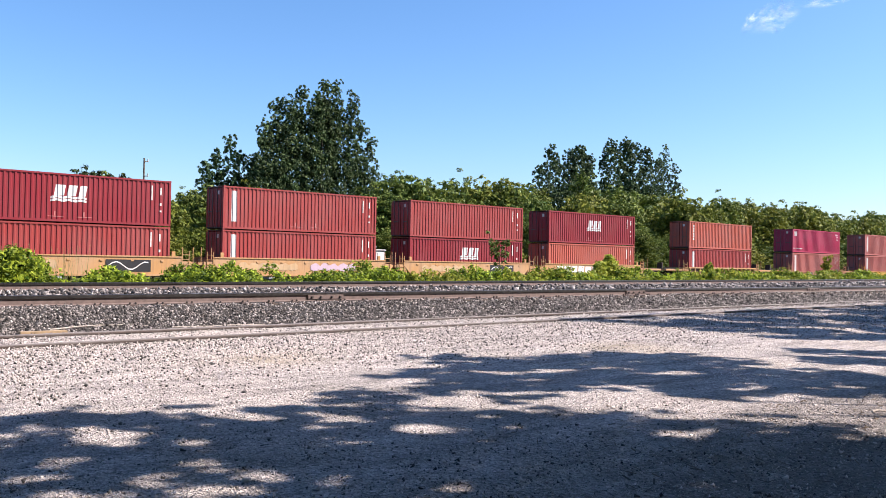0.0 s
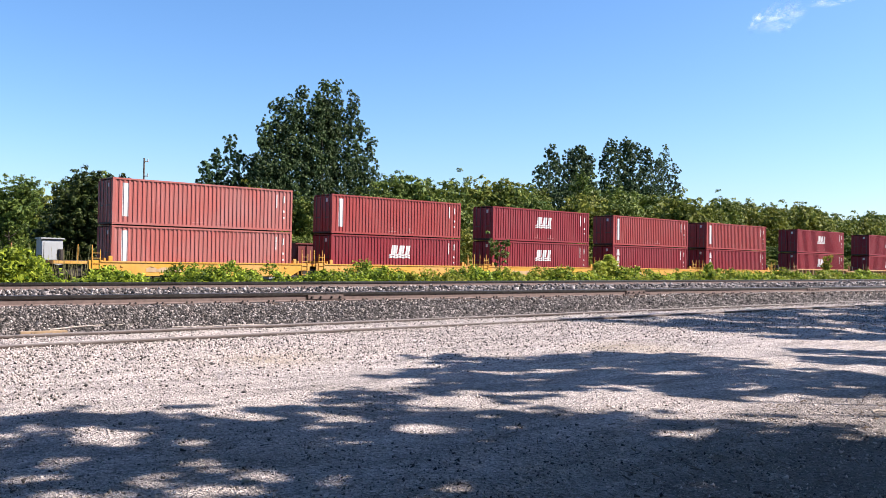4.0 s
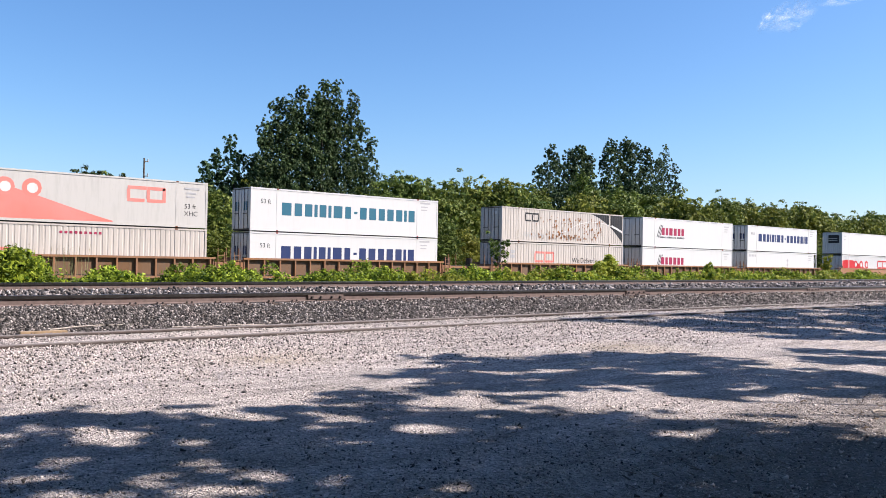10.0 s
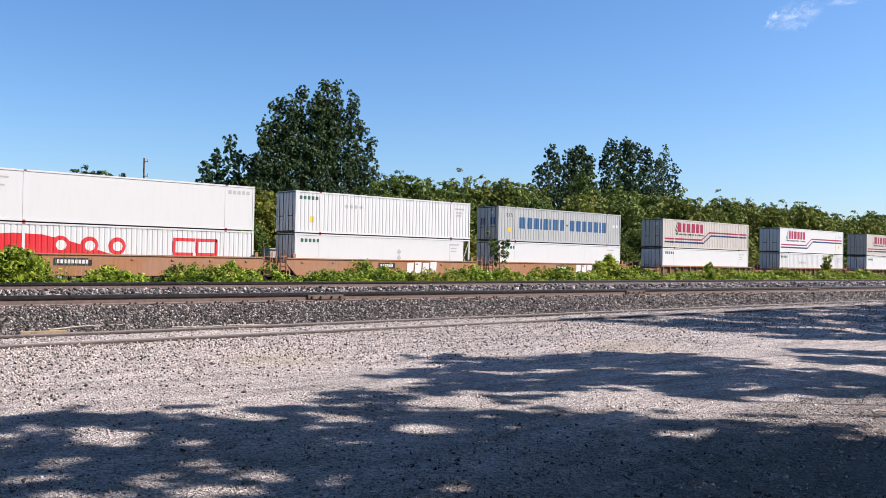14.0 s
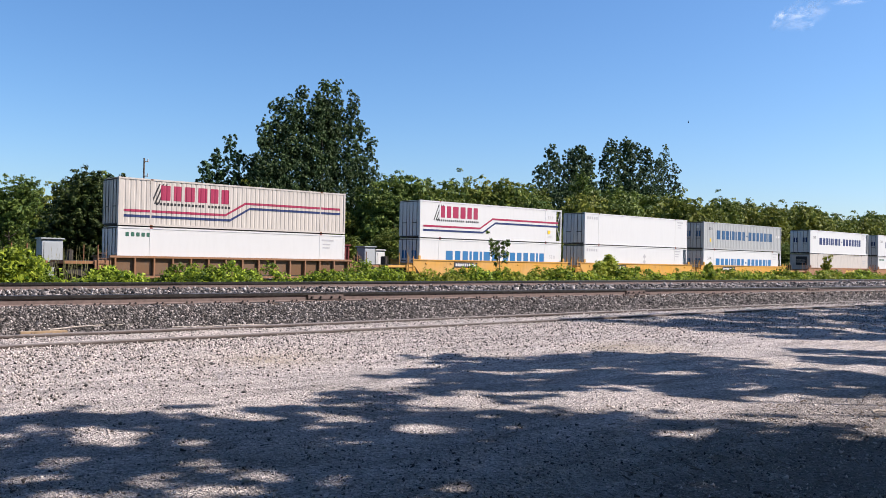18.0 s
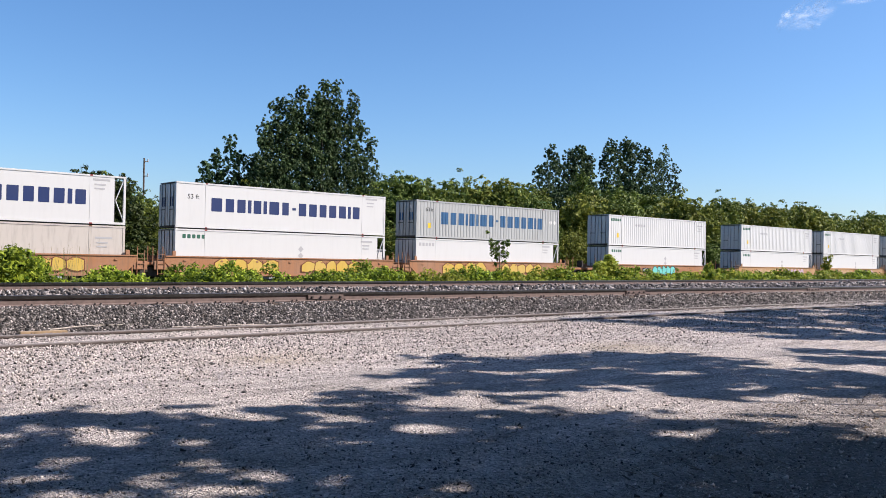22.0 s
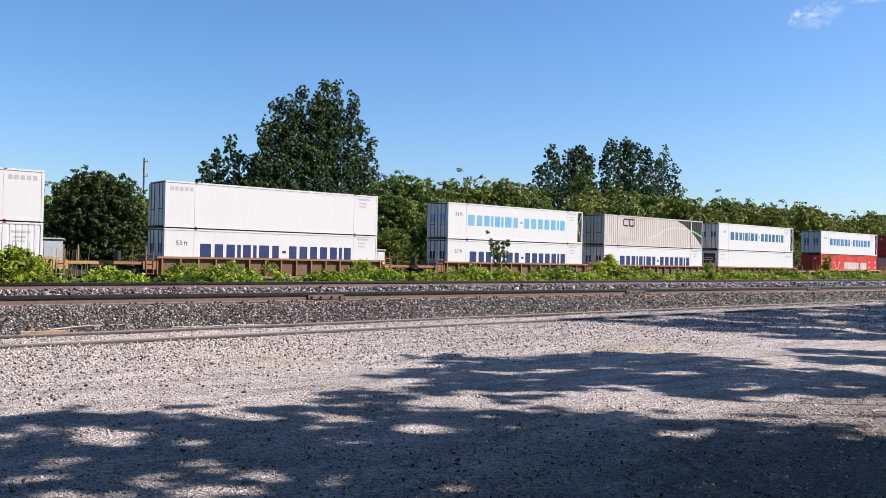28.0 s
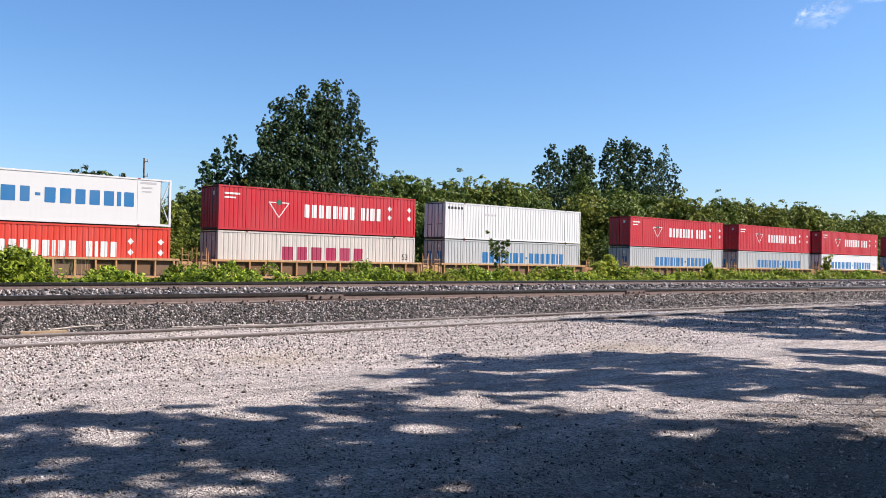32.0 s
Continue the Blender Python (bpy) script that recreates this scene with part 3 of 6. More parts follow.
def wall_data(L, H, ribbed, cut=0.0):
    """One long wall; its outer face lies at y = 0 and faces -y."""
    z0, z1 = 0.15, H - 0.10
    if ribbed:
        pts = rib_breaks(L)
    else:
        pts = [(-L / 2 + 0.06, 0.0), (L / 2 - 0.06 - cut, 0.0)]
    v = [(x, y, z) for z in (z0, z1) for x, y in pts] + [(x, y + 0.035, z) for z in (z0, z1) for x, y in pts]
    n = len(pts)
    f = [(i, i + 1, n + i + 1, n + i) for i in range(n - 1)] + [(2 * n + i + 1, 2 * n + i, 3 * n + i, 3 * n + i + 1) for i in range(n - 1)]
    f += [(n + i, n + i + 1, 3 * n + i + 1, 3 * n + i) for i in range(n - 1)]
    f += [(0, n, 3 * n, 2 * n), (n - 1, 3 * n - 1, 4 * n - 1, 2 * n - 1)]
    return data_of("side_wall", v, f)


def clip(poly, x, keep_right):
    out = []
    for (ax, az), (bx, bz) in zip(poly, poly[1:] + poly[:1]):
        a_in, b_in = (ax >= x, bx >= x) if keep_right else (ax <= x, bx <= x)
        if a_in:
            out.append((ax, az))
        if a_in != b_in:
            k = (x - ax) / (bx - ax)
            out.append((x, az + k * (bz - az)))
    return out


def decal_data(name, polys, L, ribbed, lift=0.005):
    """Flat shapes painted on a wall: convex outlines (x from the left end, z up), folded over the ribs."""
    v, f = [], []
    pts = rib_breaks(L) if ribbed else [(-L / 2, 0.0), (L / 2, 0.0)]
    for poly in polys:
        poly = [(x - L / 2, z) for x, z in poly]
        area = sum(ax * bz - bx * az for (ax, az), (bx, bz) in zip(poly, poly[1:] + poly[:1]))
        if area < 0:
            poly = poly[::-1]
        lo, hi = min(q[0] for q in poly), max(q[0] for q in poly)
        for (xa, ya), (xb, yb) in zip(pts, pts[1:]):
            if xb <= lo or xa >= hi:
                continue
            c = clip(clip(poly, xa, True), xb, False) if ribbed else poly
            if len(c) < 3:
                continue
            k = len(v)
            for x, z in c:
                y = ya + (yb - ya) * (x - xa) / (xb - xa) if ribbed else 0.0
                v.append((x, y - lift, z))
            f.append(tuple(range(k, k + len(c))))
    me = data_of(name, v, f)
    bm = bmesh.new()
    bm.from_mesh(me)
    bmesh.ops.remove_doubles(bm, verts=bm.verts[:], dist=0.0005)
    bm.to_mesh(me)
    bm.free()
    return me


def rect(x0, x1, z0, z1):
    return [(x0, z0), (x1, z0), (x1, z1), (x0, z1)]


def arch(x0, x1, z0, z1, lean=0.0):
    """One plain block with cut corners, which stands for a character that is not spelled."""
    c = min(0.03, (x1 - x0) * 0.12)
    k = lean * c / (z1 - z0)
    return [[(x0 + k, z0 + c), (x0 + c, z0), (x1 - c, z0), (x1 + k, z0 + c), (x1 + lean - k, z1 - c), (x1 + lean - c, z1), (x0 + lean + c, z1), (x0 + lean - k, z1 - c)]]


def word(x0, x1, z0, z1, widths, w=0.24, lean=0.0, gap=0.1):
    """A row of plain blocks; a negative width is a space."""
    unit = (x1 - x0 - gap * (len(widths) - 1)) / sum(abs(a) for a in widths)
    out, x = [], x0
    for i, a in enumerate(widths):
        if a > 0:
            trim = 0.09 * a * unit if a > 0.5 else 0.0
            out += arch(x + trim, x + a * unit - trim, z0, z1, lean)
        x += abs(a) * unit + gap
    return out


def band(pts, w):
    """A painted line of width w through the points."""
    out = []
    for (ax, az), (bx, bz) in zip(pts, pts[1:]):
        out.append([(ax, az - w / 2), (bx, bz - w / 2), (bx, bz + w / 2), (ax, az + w / 2)])
    return out


def diamond(x, z, r):
    return [(x - r, z), (x, z - r), (x + r, z), (x, z + r)]


def disc(x, z, r, n=14):
    return [(x + r * math.cos(6.2832 * i / n), z + r * math.sin(6.2832 * i / n)) for i in range(n)]


LONG = [1.25, 1.0, 1.0, 0.36, 0.95, 0.36, 1.25, 0.85, -0.25, -0.25, 1.0, 1.05, 0.95, 1.0, 1.0, 0.36, 1.0]


def m_long(mat, x0=2.28, x1=13.9, z0=1.12, z1=1.98):
    hy = rect(x0 + (x1 - x0) * 0.515, x0 + (x1 - x0) * 0.54, (z0 + z1) / 2 - 0.07, (z0 + z1) / 2 + 0.1)
    return [("emblem", word(x0, x1, z0, z1, LONG, 0.25) + [hy], mat)]


def m_codes(x=14.35, top=2.55, mat=None):
    out = [rect(x, x + 1.0, top, top + 0.12), rect(x + 0.1, x + 0.75, top - 0.27, top - 0.18), rect(x + 0.1, x + 0.7, top - 0.5, top - 0.42)]
    return [("code_bars", out, mat or M_GREY)]


def m_line(x0, x1, z0, z1, n, mat):
    return [("name_bars", word(x0, x1, z0, z1, [1.0] * min(n, 5), 0.045, gap=0.05), mat)]


def m_wave(mid, z0):
    """White emblem: three leaning blocks over two waves."""
    x = mid - 0.95
    out = word(x, x + 1.85, z0 + 0.36, z0 + 0.98, [1.1, 1.0, 0.8], 0.2, 0.12, 0.05)
    waves = []
    for k in (0.0, 0.17):
        pts = [(x - 0.1 + 0.33 * i, z0 + 0.24 - k + (0.07 if i % 2 else 0.0)) for i in range(7)]
        waves += band(pts, 0.13)
    return [("emblem", out, M_WHITE), ("wave", waves, M_WHITE)]


def m_tall_bar(x=0.62, z0=0.5, z1=2.5):
    return [("stripe", [rect(x, x + 0.36, z0, z1)], M_WHITE)]


def m_forty(emblem=None, bar=False, column=False):
    out = []
    if column:
        out += [("emblem", [[(0.62, z), (1.02, z), (0.96, z + 0.58), (0.68, z + 0.58)] for z in (0.5, 1.18, 1.86)], M_WHITE)]
    if emblem is not None:
        out += m_wave(emblem, 1.15)
    if bar:
        out += m_tall_bar()
    if emblem is not None or bar:
        out += [("pocket_mark", [rect(5.35, 5.43, 0.36, 0.62), rect(5.0, 5.85, 0.30, 0.34)], M_FAINT), ("pocket_mark", [rect(6.95, 7.03, 0.36, 0.62), rect(6.6, 7.45, 0.30, 0.34)], M_FAINT)]
    out += [("code_bars", [rect(10.95, 11.02, 1.55, 2.45), rect(11.5, 11.58, 1.9, 2.35), rect(11.48, 11.6, 1.25, 1.4), rect(11.48, 11.6, 0.85, 0.95)], M_CHALK)]
    return out


def m_worm(x, z, w, h, mat, t=0.13):
    """Two rounded loops side by side, drawn as plain bars."""
    out = [rect(x, x + t, z + t, z + h - t), rect(x + 0.04, x + w * 0.45, z, z + t), rect(x + 0.04, x + w * 0.5, z + h - t, z + h)]
    a = x + w * 0.5
    out += [rect(x + w - t, x + w, z + 0.04, z + h - 0.05), rect(a, a + t, z + t, z + h - t), rect(a + 0.04, x + w - 0.04, z + h - t, z + h), rect(a + 0.04, x + w - t, z, z + t)]
    return [("open_loop", out, mat)]


def swoop(L, right, mat):
    """A swelling hill of colour that rises towards one end."""
    pts = [(0.0, 2.15), (1.5, 2.3), (3.0, 2.25), (4.5, 1.92), (6.2, 1.42), (8.0, 0.86), (9.5, 0.42), (10.2, 0.24)]
    out = []
    for (a, za), (b, zb) in zip(pts, pts[1:]):
        q = [(a, 0.17), (b, 0.17), (b, zb), (a, za)]
        out.append([(L - x, z) if right else (x, z) for x, z in q])
    return [("colour_field", out, mat)]


def discs_on(xs, z, mat, inner):
    return [("roundel", [disc(x, z, 0.52) for x in xs], mat), ("roundel_centre", [disc(x + 0.03, z - 0.02, 0.3, 9) for x in xs], inner)]


def night(mat=None):
    """Dark corner with a pale curve that falls to the right end."""
    pts = [(11.6, 2.74), (12.6, 2.45), (13.6, 2.02), (14.6, 1.42), (15.4, 0.8), (16.0, 0.3)]
    out = [[(a, za), (b, zb), (b, 2.76), (a, 2.76)] for (a, za), (b, zb) in zip(pts, pts[1:])]
    line = [(6.6, 0.75), (8.0, 1.05), (9.6, 1.75), (11.2, 2.05), (13.0, 2.0), (14.4, 1.75)]
    return [("colour_field", out, M_BLACK), ("curve", band(line, 0.07), M_CHALK), ("curve", band([(14.4, 1.78), (15.2, 1.55), (16.0, 1.25)], 0.2), mat or M_WHITE)]


def rust_blooms(seed, n, x0, x1, z0, z1):
    """Small rust blisters, some with a run below them."""
    g = random.Random(seed)
    spots, runs = [], []
    for i in range(n):
        x, z, r = g.triangular(x0, x1), g.uniform(z0, z1), 0.02 + 0.11 * g.random() ** 2
        spots.append(disc(x, z, r, 6))
        if g.random() < 0.45:
            runs.append([(x - r * 0.5, z), (x - r * 0.15, max(0.25, z - g.uniform(0.15, 0.6))), (x + r * 0.5, z)])
    return [("rust_blisters", spots, RUST_BLOOM), ("rust_runs", runs, RUST_BLOOM)]


def m_arm(stripes=True, small=True, shift=0.0, wider=0.0):
    """Slanted bars and a row of wine-red blocks over a thin line of bars; with stripes, all sits higher and nearer the end."""
    x, z, tall, wide = (1.35, 1.62, 0.92, 4.15) if stripes else (2.3, 1.22, 0.73, 3.95)
    x, wide = x + shift, wide + wider
    x1 = x + (0.58 if stripes else 0.75)
    out = [("slanted_bars", [[(x + d, z - 0.24), (x + d + 0.1, z - 0.24), (x + d + 0.62, z + 1.0), (x + d + 0.52, z + 1.0)] for d in (0.0, 0.22, 0.44)], M_BLACK),
           ("emblem", word(x1, x1 + wide, z, z + tall, [1.1, 0.9, 1.2, 1.1, 1.0, 0.95], 0.2, 0.0, 0.08), M_WINE)]
    if small:
        out += [("name_bars", word(x1 - 0.25, x1 + wide + 0.05, z - 0.30, z - 0.14, [1.0] * 14 + [-0.7] + [1.0] * 7, 0.035, gap=0.05), M_BLACK)]
    if stripes:
        for d, m in ((0.0, M_WINE), (-0.32, M_NAVY)):
            out.append(("stripe", band([(0.35, 0.92 + d), (6.3 + shift - d, 0.92 + d), (7.7 + shift - d, 1.74 + d), (15.7, 1.74 + d)], 0.15), m))
    return out


def m_tri(x, z):
    """Thin triangle with a green leaf on top, beside a row of plain blocks."""
    out = [("triangle", band([(x, z + 1.0), (x + 1.6, z + 1.0)], 0.07) + [[(x, z + 1.0), (x + 0.09, z + 1.0), (x + 0.84, z), (x + 0.76, z)], [(x + 1.6, z + 1.0), (x + 1.51, z + 1.0), (x + 0.76, z), (x + 0.84, z)]], M_CHALK),
           ("leaf_mark", [diamond(x + 0.8, z + 1.02, 0.24)], M_DGREEN)]
    return out


def m_leaf():
    out = m_tri(3.6, 0.95)
    out += [("emblem", word(6.35, 12.9, 1.05, 1.95, [1.0, 1.0, 1.0, 1.0, 1.0, 0.4, 1.0, 1.0, -0.6, 0.9, 0.4, 1.0, 0.9], 0.2, 0.0, 0.1), M_WHITE),
            ("diamond_marks", [diamond(13.7, 2.0, 0.2), diamond(13.7, 1.35, 0.2), diamond(15.55, 2.0, 0.2), diamond(15.55, 1.35, 0.2)], M_WHITE),
            ("code_bars", [rect(0.4, 1.5, 2.3, 2.42), rect(0.4, 1.2, 2.05, 2.15)], M_CHALK)]
    return out


def m_mid(x=0.3, mat=None):
    return m_line(x, x + 1.55, 2.30, 2.55, 7, mat or M_GREY)


SINGLE = {"slanted_bars": "slanted_bar", "name_bars": "name_bar", "code_bars": "code_bar", "diamond_marks": "diamond_mark", "emblem": "emblem_block", "number_bars": "number_bar"}
TEXTS = {}


def text_data(words, size):
    if (words, size) not in TEXTS:
        cu = bpy.data.curves.new("lettering", "FONT")
        cu.body, cu.size = words, size
        tmp = bpy.data.objects.new("lettering", cu)
        scene.collection.objects.link(tmp)
        me = bpy.data.meshes.new_from_object(tmp.evaluated_get(bpy.context.evaluated_depsgraph_get()))
        bpy.data.objects.remove(tmp)
        me.transform(Matrix.Rotation(radians(90), 4, "X"))
        me.materials.clear()
        me.materials.append(None)
        TEXTS[(words, size)] = me
    return TEXTS[(words, size)]


def container(L, material, ribbed, marks=(), words=(), nose=False, ends="doors", label="", post=None):
    """A freight container; local x along the train, its near wall at y = -W / 2, bottom at z = 0."""
    H, W = (TALL, 2.59) if L > 13 else (LOW, 2.44)
    c = empty("shipping_container")
    tagged(c, label, "container", "containers on the train")
    cut = 0.62 if nose else 0.0
    rb = 1 if ribbed else 0
    key = (L, rb, nose)
    near = solid("side_wall", kept(("wall", *key), wall_data, L, H, ribbed, cut), material, c, (0, -W / 2 + 0.02, 0))
    solid("side_wall", kept(("wall", L, 1, False), wall_data, L, H, True), material, c, (0, W / 2 - 0.02, 0), turn=math.pi)
    solid("roof", kept(("roof", L), boxes, "roof", [(-L / 2 + 0.02, L / 2 - 0.02 , -W / 2 + 0.06, W / 2 - 0.06, H - 0.05, H - 0.015)]), material, c)
    solid("floor", kept(("floor", L), boxes, "floor", [(-L / 2 + 0.03, L / 2 - 0.03, -W / 2 + 0.07, W / 2 - 0.07, 0.05, 0.15)]), IRON, c)
    rail = kept(("toprail", L), soft_box, "top_rail", -L / 2 + 0.1, L / 2 - 0.1, -0.03, 0.03, -0.055, 0.055, 0.012)
    low = kept(("lowrail", L), soft_box, "bottom_rail", -L / 2 + 0.1, L / 2 - 0.1, -0.03, 0.03, -0.07, 0.07, 0.012)
    trim = post or material
    for s in (-1, 1):
        solid("top_rail", rail, material, c, (0, s * (W / 2 - 0.025), H - 0.07))
        solid("bottom_rail", low, material, c, (0, s * (W / 2 - 0.025), 0.085))
        for e in (-1, 1):
            solid("corner_post", kept(("post", H), soft_box, "corner_post", -0.075, 0.075, -0.06, 0.06, 0.11, H - 0.11, 0.015), material, c, (e * (L / 2 - 0.075), s * (W / 2 - 0.062), 0))
            for z in (0.059, H - 0.059) if s < 0 else ():
                solid("corner_casting", kept("casting", soft_box, "corner_casting", -0.089, 0.089, -0.081, 0.081, -0.059, 0.059, 0.01), trim, c, (e * (L / 2 - 0.089), s * (W / 2 - 0.079), z))
            if L > 13 and s < 0:
                solid("lifting_post", kept(("lift", H, rb), soft_box, "lifting_post", -0.085, 0.085, -0.02, 0.04, 0.1, H - 0.1, 0.008), material, c, (e * 6.05, s * (W / 2 - 0.03), 0), turn=0 if s < 0 else math.pi)
                if s < 0:
                    for z in (0.06, H - 0.06):
                        solid("lifting_casting", kept("liftcast", soft_box, "lifting_casting", -0.09, 0.09, -0.008, 0.06, -0.045, 0.045, 0.01), LIFT_RED if material in (WHITE, GREYM) else RUSTED, c, (e * 6.05, -W / 2, z))
    # the end that faces back along the train, and the one ahead
    front = kept(("front", W), end_data, W, H)
    solid("front_wall", front, material, c, (L / 2 - 0.05 - cut, 0, 0))
    if ends == "doors":
        for s in (-1, 1):
            d = solid("door", kept(("door", W), soft_box, "door", -0.03, 0.03, -W / 4 + 0.09, W / 4 - 0.02, 0.13, H - 0.13, 0.012), material, c, (-L / 2 + 0.06, s * (W / 4 - 0.02), 0))
            for k in (-0.28, 0.22):
                solid("lock_rod", kept("rod", tube, "lock_rod", (0, 0, 0.1), (0, 0, TALL - 0.1), 0.022), STEEL, d, (-0.06, k, 0))
            if s < 0:
                solid("door_plate", kept("doorplate", boxes, "door_plate", [(-0.004, 0.0, -0.12, 0.16, 2.25, 2.5)]), M_CHALK, d, (-0.032, 0.1, 0), "small pale label on the door")
            solid("door_handle", kept("handle", soft_box, "door_handle", -0.03, 0.0, -0.3, 0.3, -0.03, 0.03, 0.01), STEEL, d, (-0.07, 0, 1.15))
            if (marks and marks[0][0] == "emblem" and L > 13 and material in (WHITE, GREYM)):
                solid("end_emblem", kept(("endmark", s), boxes, "end_emblem", [(-0.004, 0.0, -0.30, -0.06, 1.35, 1.95), (-0.004, 0.0, 0.06, 0.30, 1.35, 1.95)]), marks[0][2], d, (-0.034, -0.02 * s, 0))
    else:
        solid("front_wall", front, material, c, (-L / 2 + 0.05, 0, 0), turn=math.pi)
        u = solid("cooling_unit", kept("unit", soft_box, "cooling_unit", -0.06, 0.0, -0.9, 0.5, 1.5, 2.55, 0.04), M_BLACK, c, (-L / 2 + 0.02, 0, 0), "black equipment box on the end wall")
        for z in (1.85, 2.1):
            solid("frame_bar", kept("unitbar", soft_box, "frame_bar", -0.04, 0.0, -0.8, 0.8, -0.03, 0.03, 0.008), M_CHALK, u, (-0.08, 0.1, z))
    if nose:
        for y in (-W / 2 + 0.06,):
            for a, b in (((L / 2 - 0.6, y, 1.45), (L / 2 - 0.1, y, TALL - 0.15)), ((L / 2 - 0.6, y, 1.45), (L / 2 - 0.1, y, 0.18))):
                solid("brace", kept(("brace", L, b[2]), tube, "brace", a, b, 0.035), material, c)
        # black sheet paints the shaded inside of the open nose
        solid("nose_bulkhead", kept(("bulk", L), boxes, "nose_bulkhead", [(L / 2 - 0.66, L / 2 - 0.62, -W / 2 + 0.08, W / 2 - 0.08, 0.12, H - 0.12)]), SHADOW_STEEL, c)
    for i, (name, polys, mat) in enumerate(marks):
        lift = 0.005 + 0.003 * i
        if name in ("code_bars", "diamond_marks", "emblem", "slanted_bars") or (name == "name_bars" and len(polys) < 8):
            for q in polys:
                solid(SINGLE[name], decal_data(SINGLE[name], [q], L, ribbed, lift), mat, near)
        else:
            solid(name, decal_data(name, polys, L, ribbed, lift), mat, near)
    for words_, x, z, size, mat in words:
        solid("lettering", text_data(words_, size), mat, near, (x - L / 2, -0.006, z))
    return c


def end_data(W, H):
    n = 9
    v, f = [], []
    ys = []
    for i in range(n):
        a = -W / 2 + 0.12 + (W - 0.24) * i / n
        p = (W - 0.24) / n
        ys += [(a, 0.0), (a + 0.45 * p, 0.0), (a + 0.58 * p, -0.03), (a + 0.87 * p, -0.03)]
    ys.append((W / 2 - 0.12, 0.0))
    k = len(ys)
    v = [(d, y, z) for z in (0.12, H - 0.12) for y, d in ys] + [(d - 0.04, y, z) for z in (0.12, H - 0.12) for y, d in ys]
    f = [(i, i + 1, k + i + 1, k + i) for i in range(k - 1)] + [(2 * k + i + 1, 2 * k + i, 3 * k + i, 3 * k + i + 1) for i in range(k - 1)]
    return data_of("front_wall", v, f)


def truck_parts(parent, x):
    t = solid("truck", kept("bolster", soft_box, "truck", -0.25, 0.25, -1.15, 1.15, 0.45, 0.8, 0.03), TRUCK, parent, (x, 0, 0))
    frame_ = kept("sideframe", side_frame)
    for s in (-1, 1):
        solid("side_frame", frame_, TRUCK, t, (0, s * 1.02, 0))
        for e in (-0.89, 0.89):
            solid("wheel", kept("wheel", wheel_data), IRON, t, (e, s * 0.755, 0.42))
    for e in (-0.89, 0.89):
        solid("axle", kept("axle", tube, "axle", (0, -1.05, 0.42), (0, 1.05, 0.42), 0.075), TRUCK, t, (e, 0, 0))


def side_frame():
    return data_of("side_frame", *prism([(-1.25, 0.36), (-1.2, 0.56), (-0.7, 0.60), (-0.45, 0.72), (0.45, 0.72), (0.7, 0.60), (1.2, 0.56), (1.25, 0.36), (0.75, 0.36), (0.4, 0.22), (-0.4, 0.22), (-0.75, 0.36)], -0.08, 0.08))


def prism(outline, y0, y1):
    n = len(outline)
    v = [(x, y0, z) for x, z in outline] + [(x, y1, z) for x, z in outline]
    f = [tuple(range(n)), tuple(range(2 * n - 1, n - 1, -1))] + [((i + 1) % n, i, n + i, n + (i + 1) % n) for i in range(n)]
    return v, f


def wheel_data():
    v, f = [], []
    rings = [(-0.07, 0.05), (-0.07, 0.40), (-0.05, 0.42), (0.05, 0.43), (0.06, 0.455), (0.075, 0.455), (0.075, 0.05)]
    n = 20
    for y, r in rings:
        v += [(r * math.cos(6.28319 * i / n), y, r * math.sin(6.28319 * i / n)) for i in range(n)]
    for k in range(len(rings) - 1):
        f += [(k * n + i, k * n + (i + 1) % n, (k + 1) * n + (i + 1) % n, (k + 1) * n + i) for i in range(n)]
    return data_of("wheel", v, f)


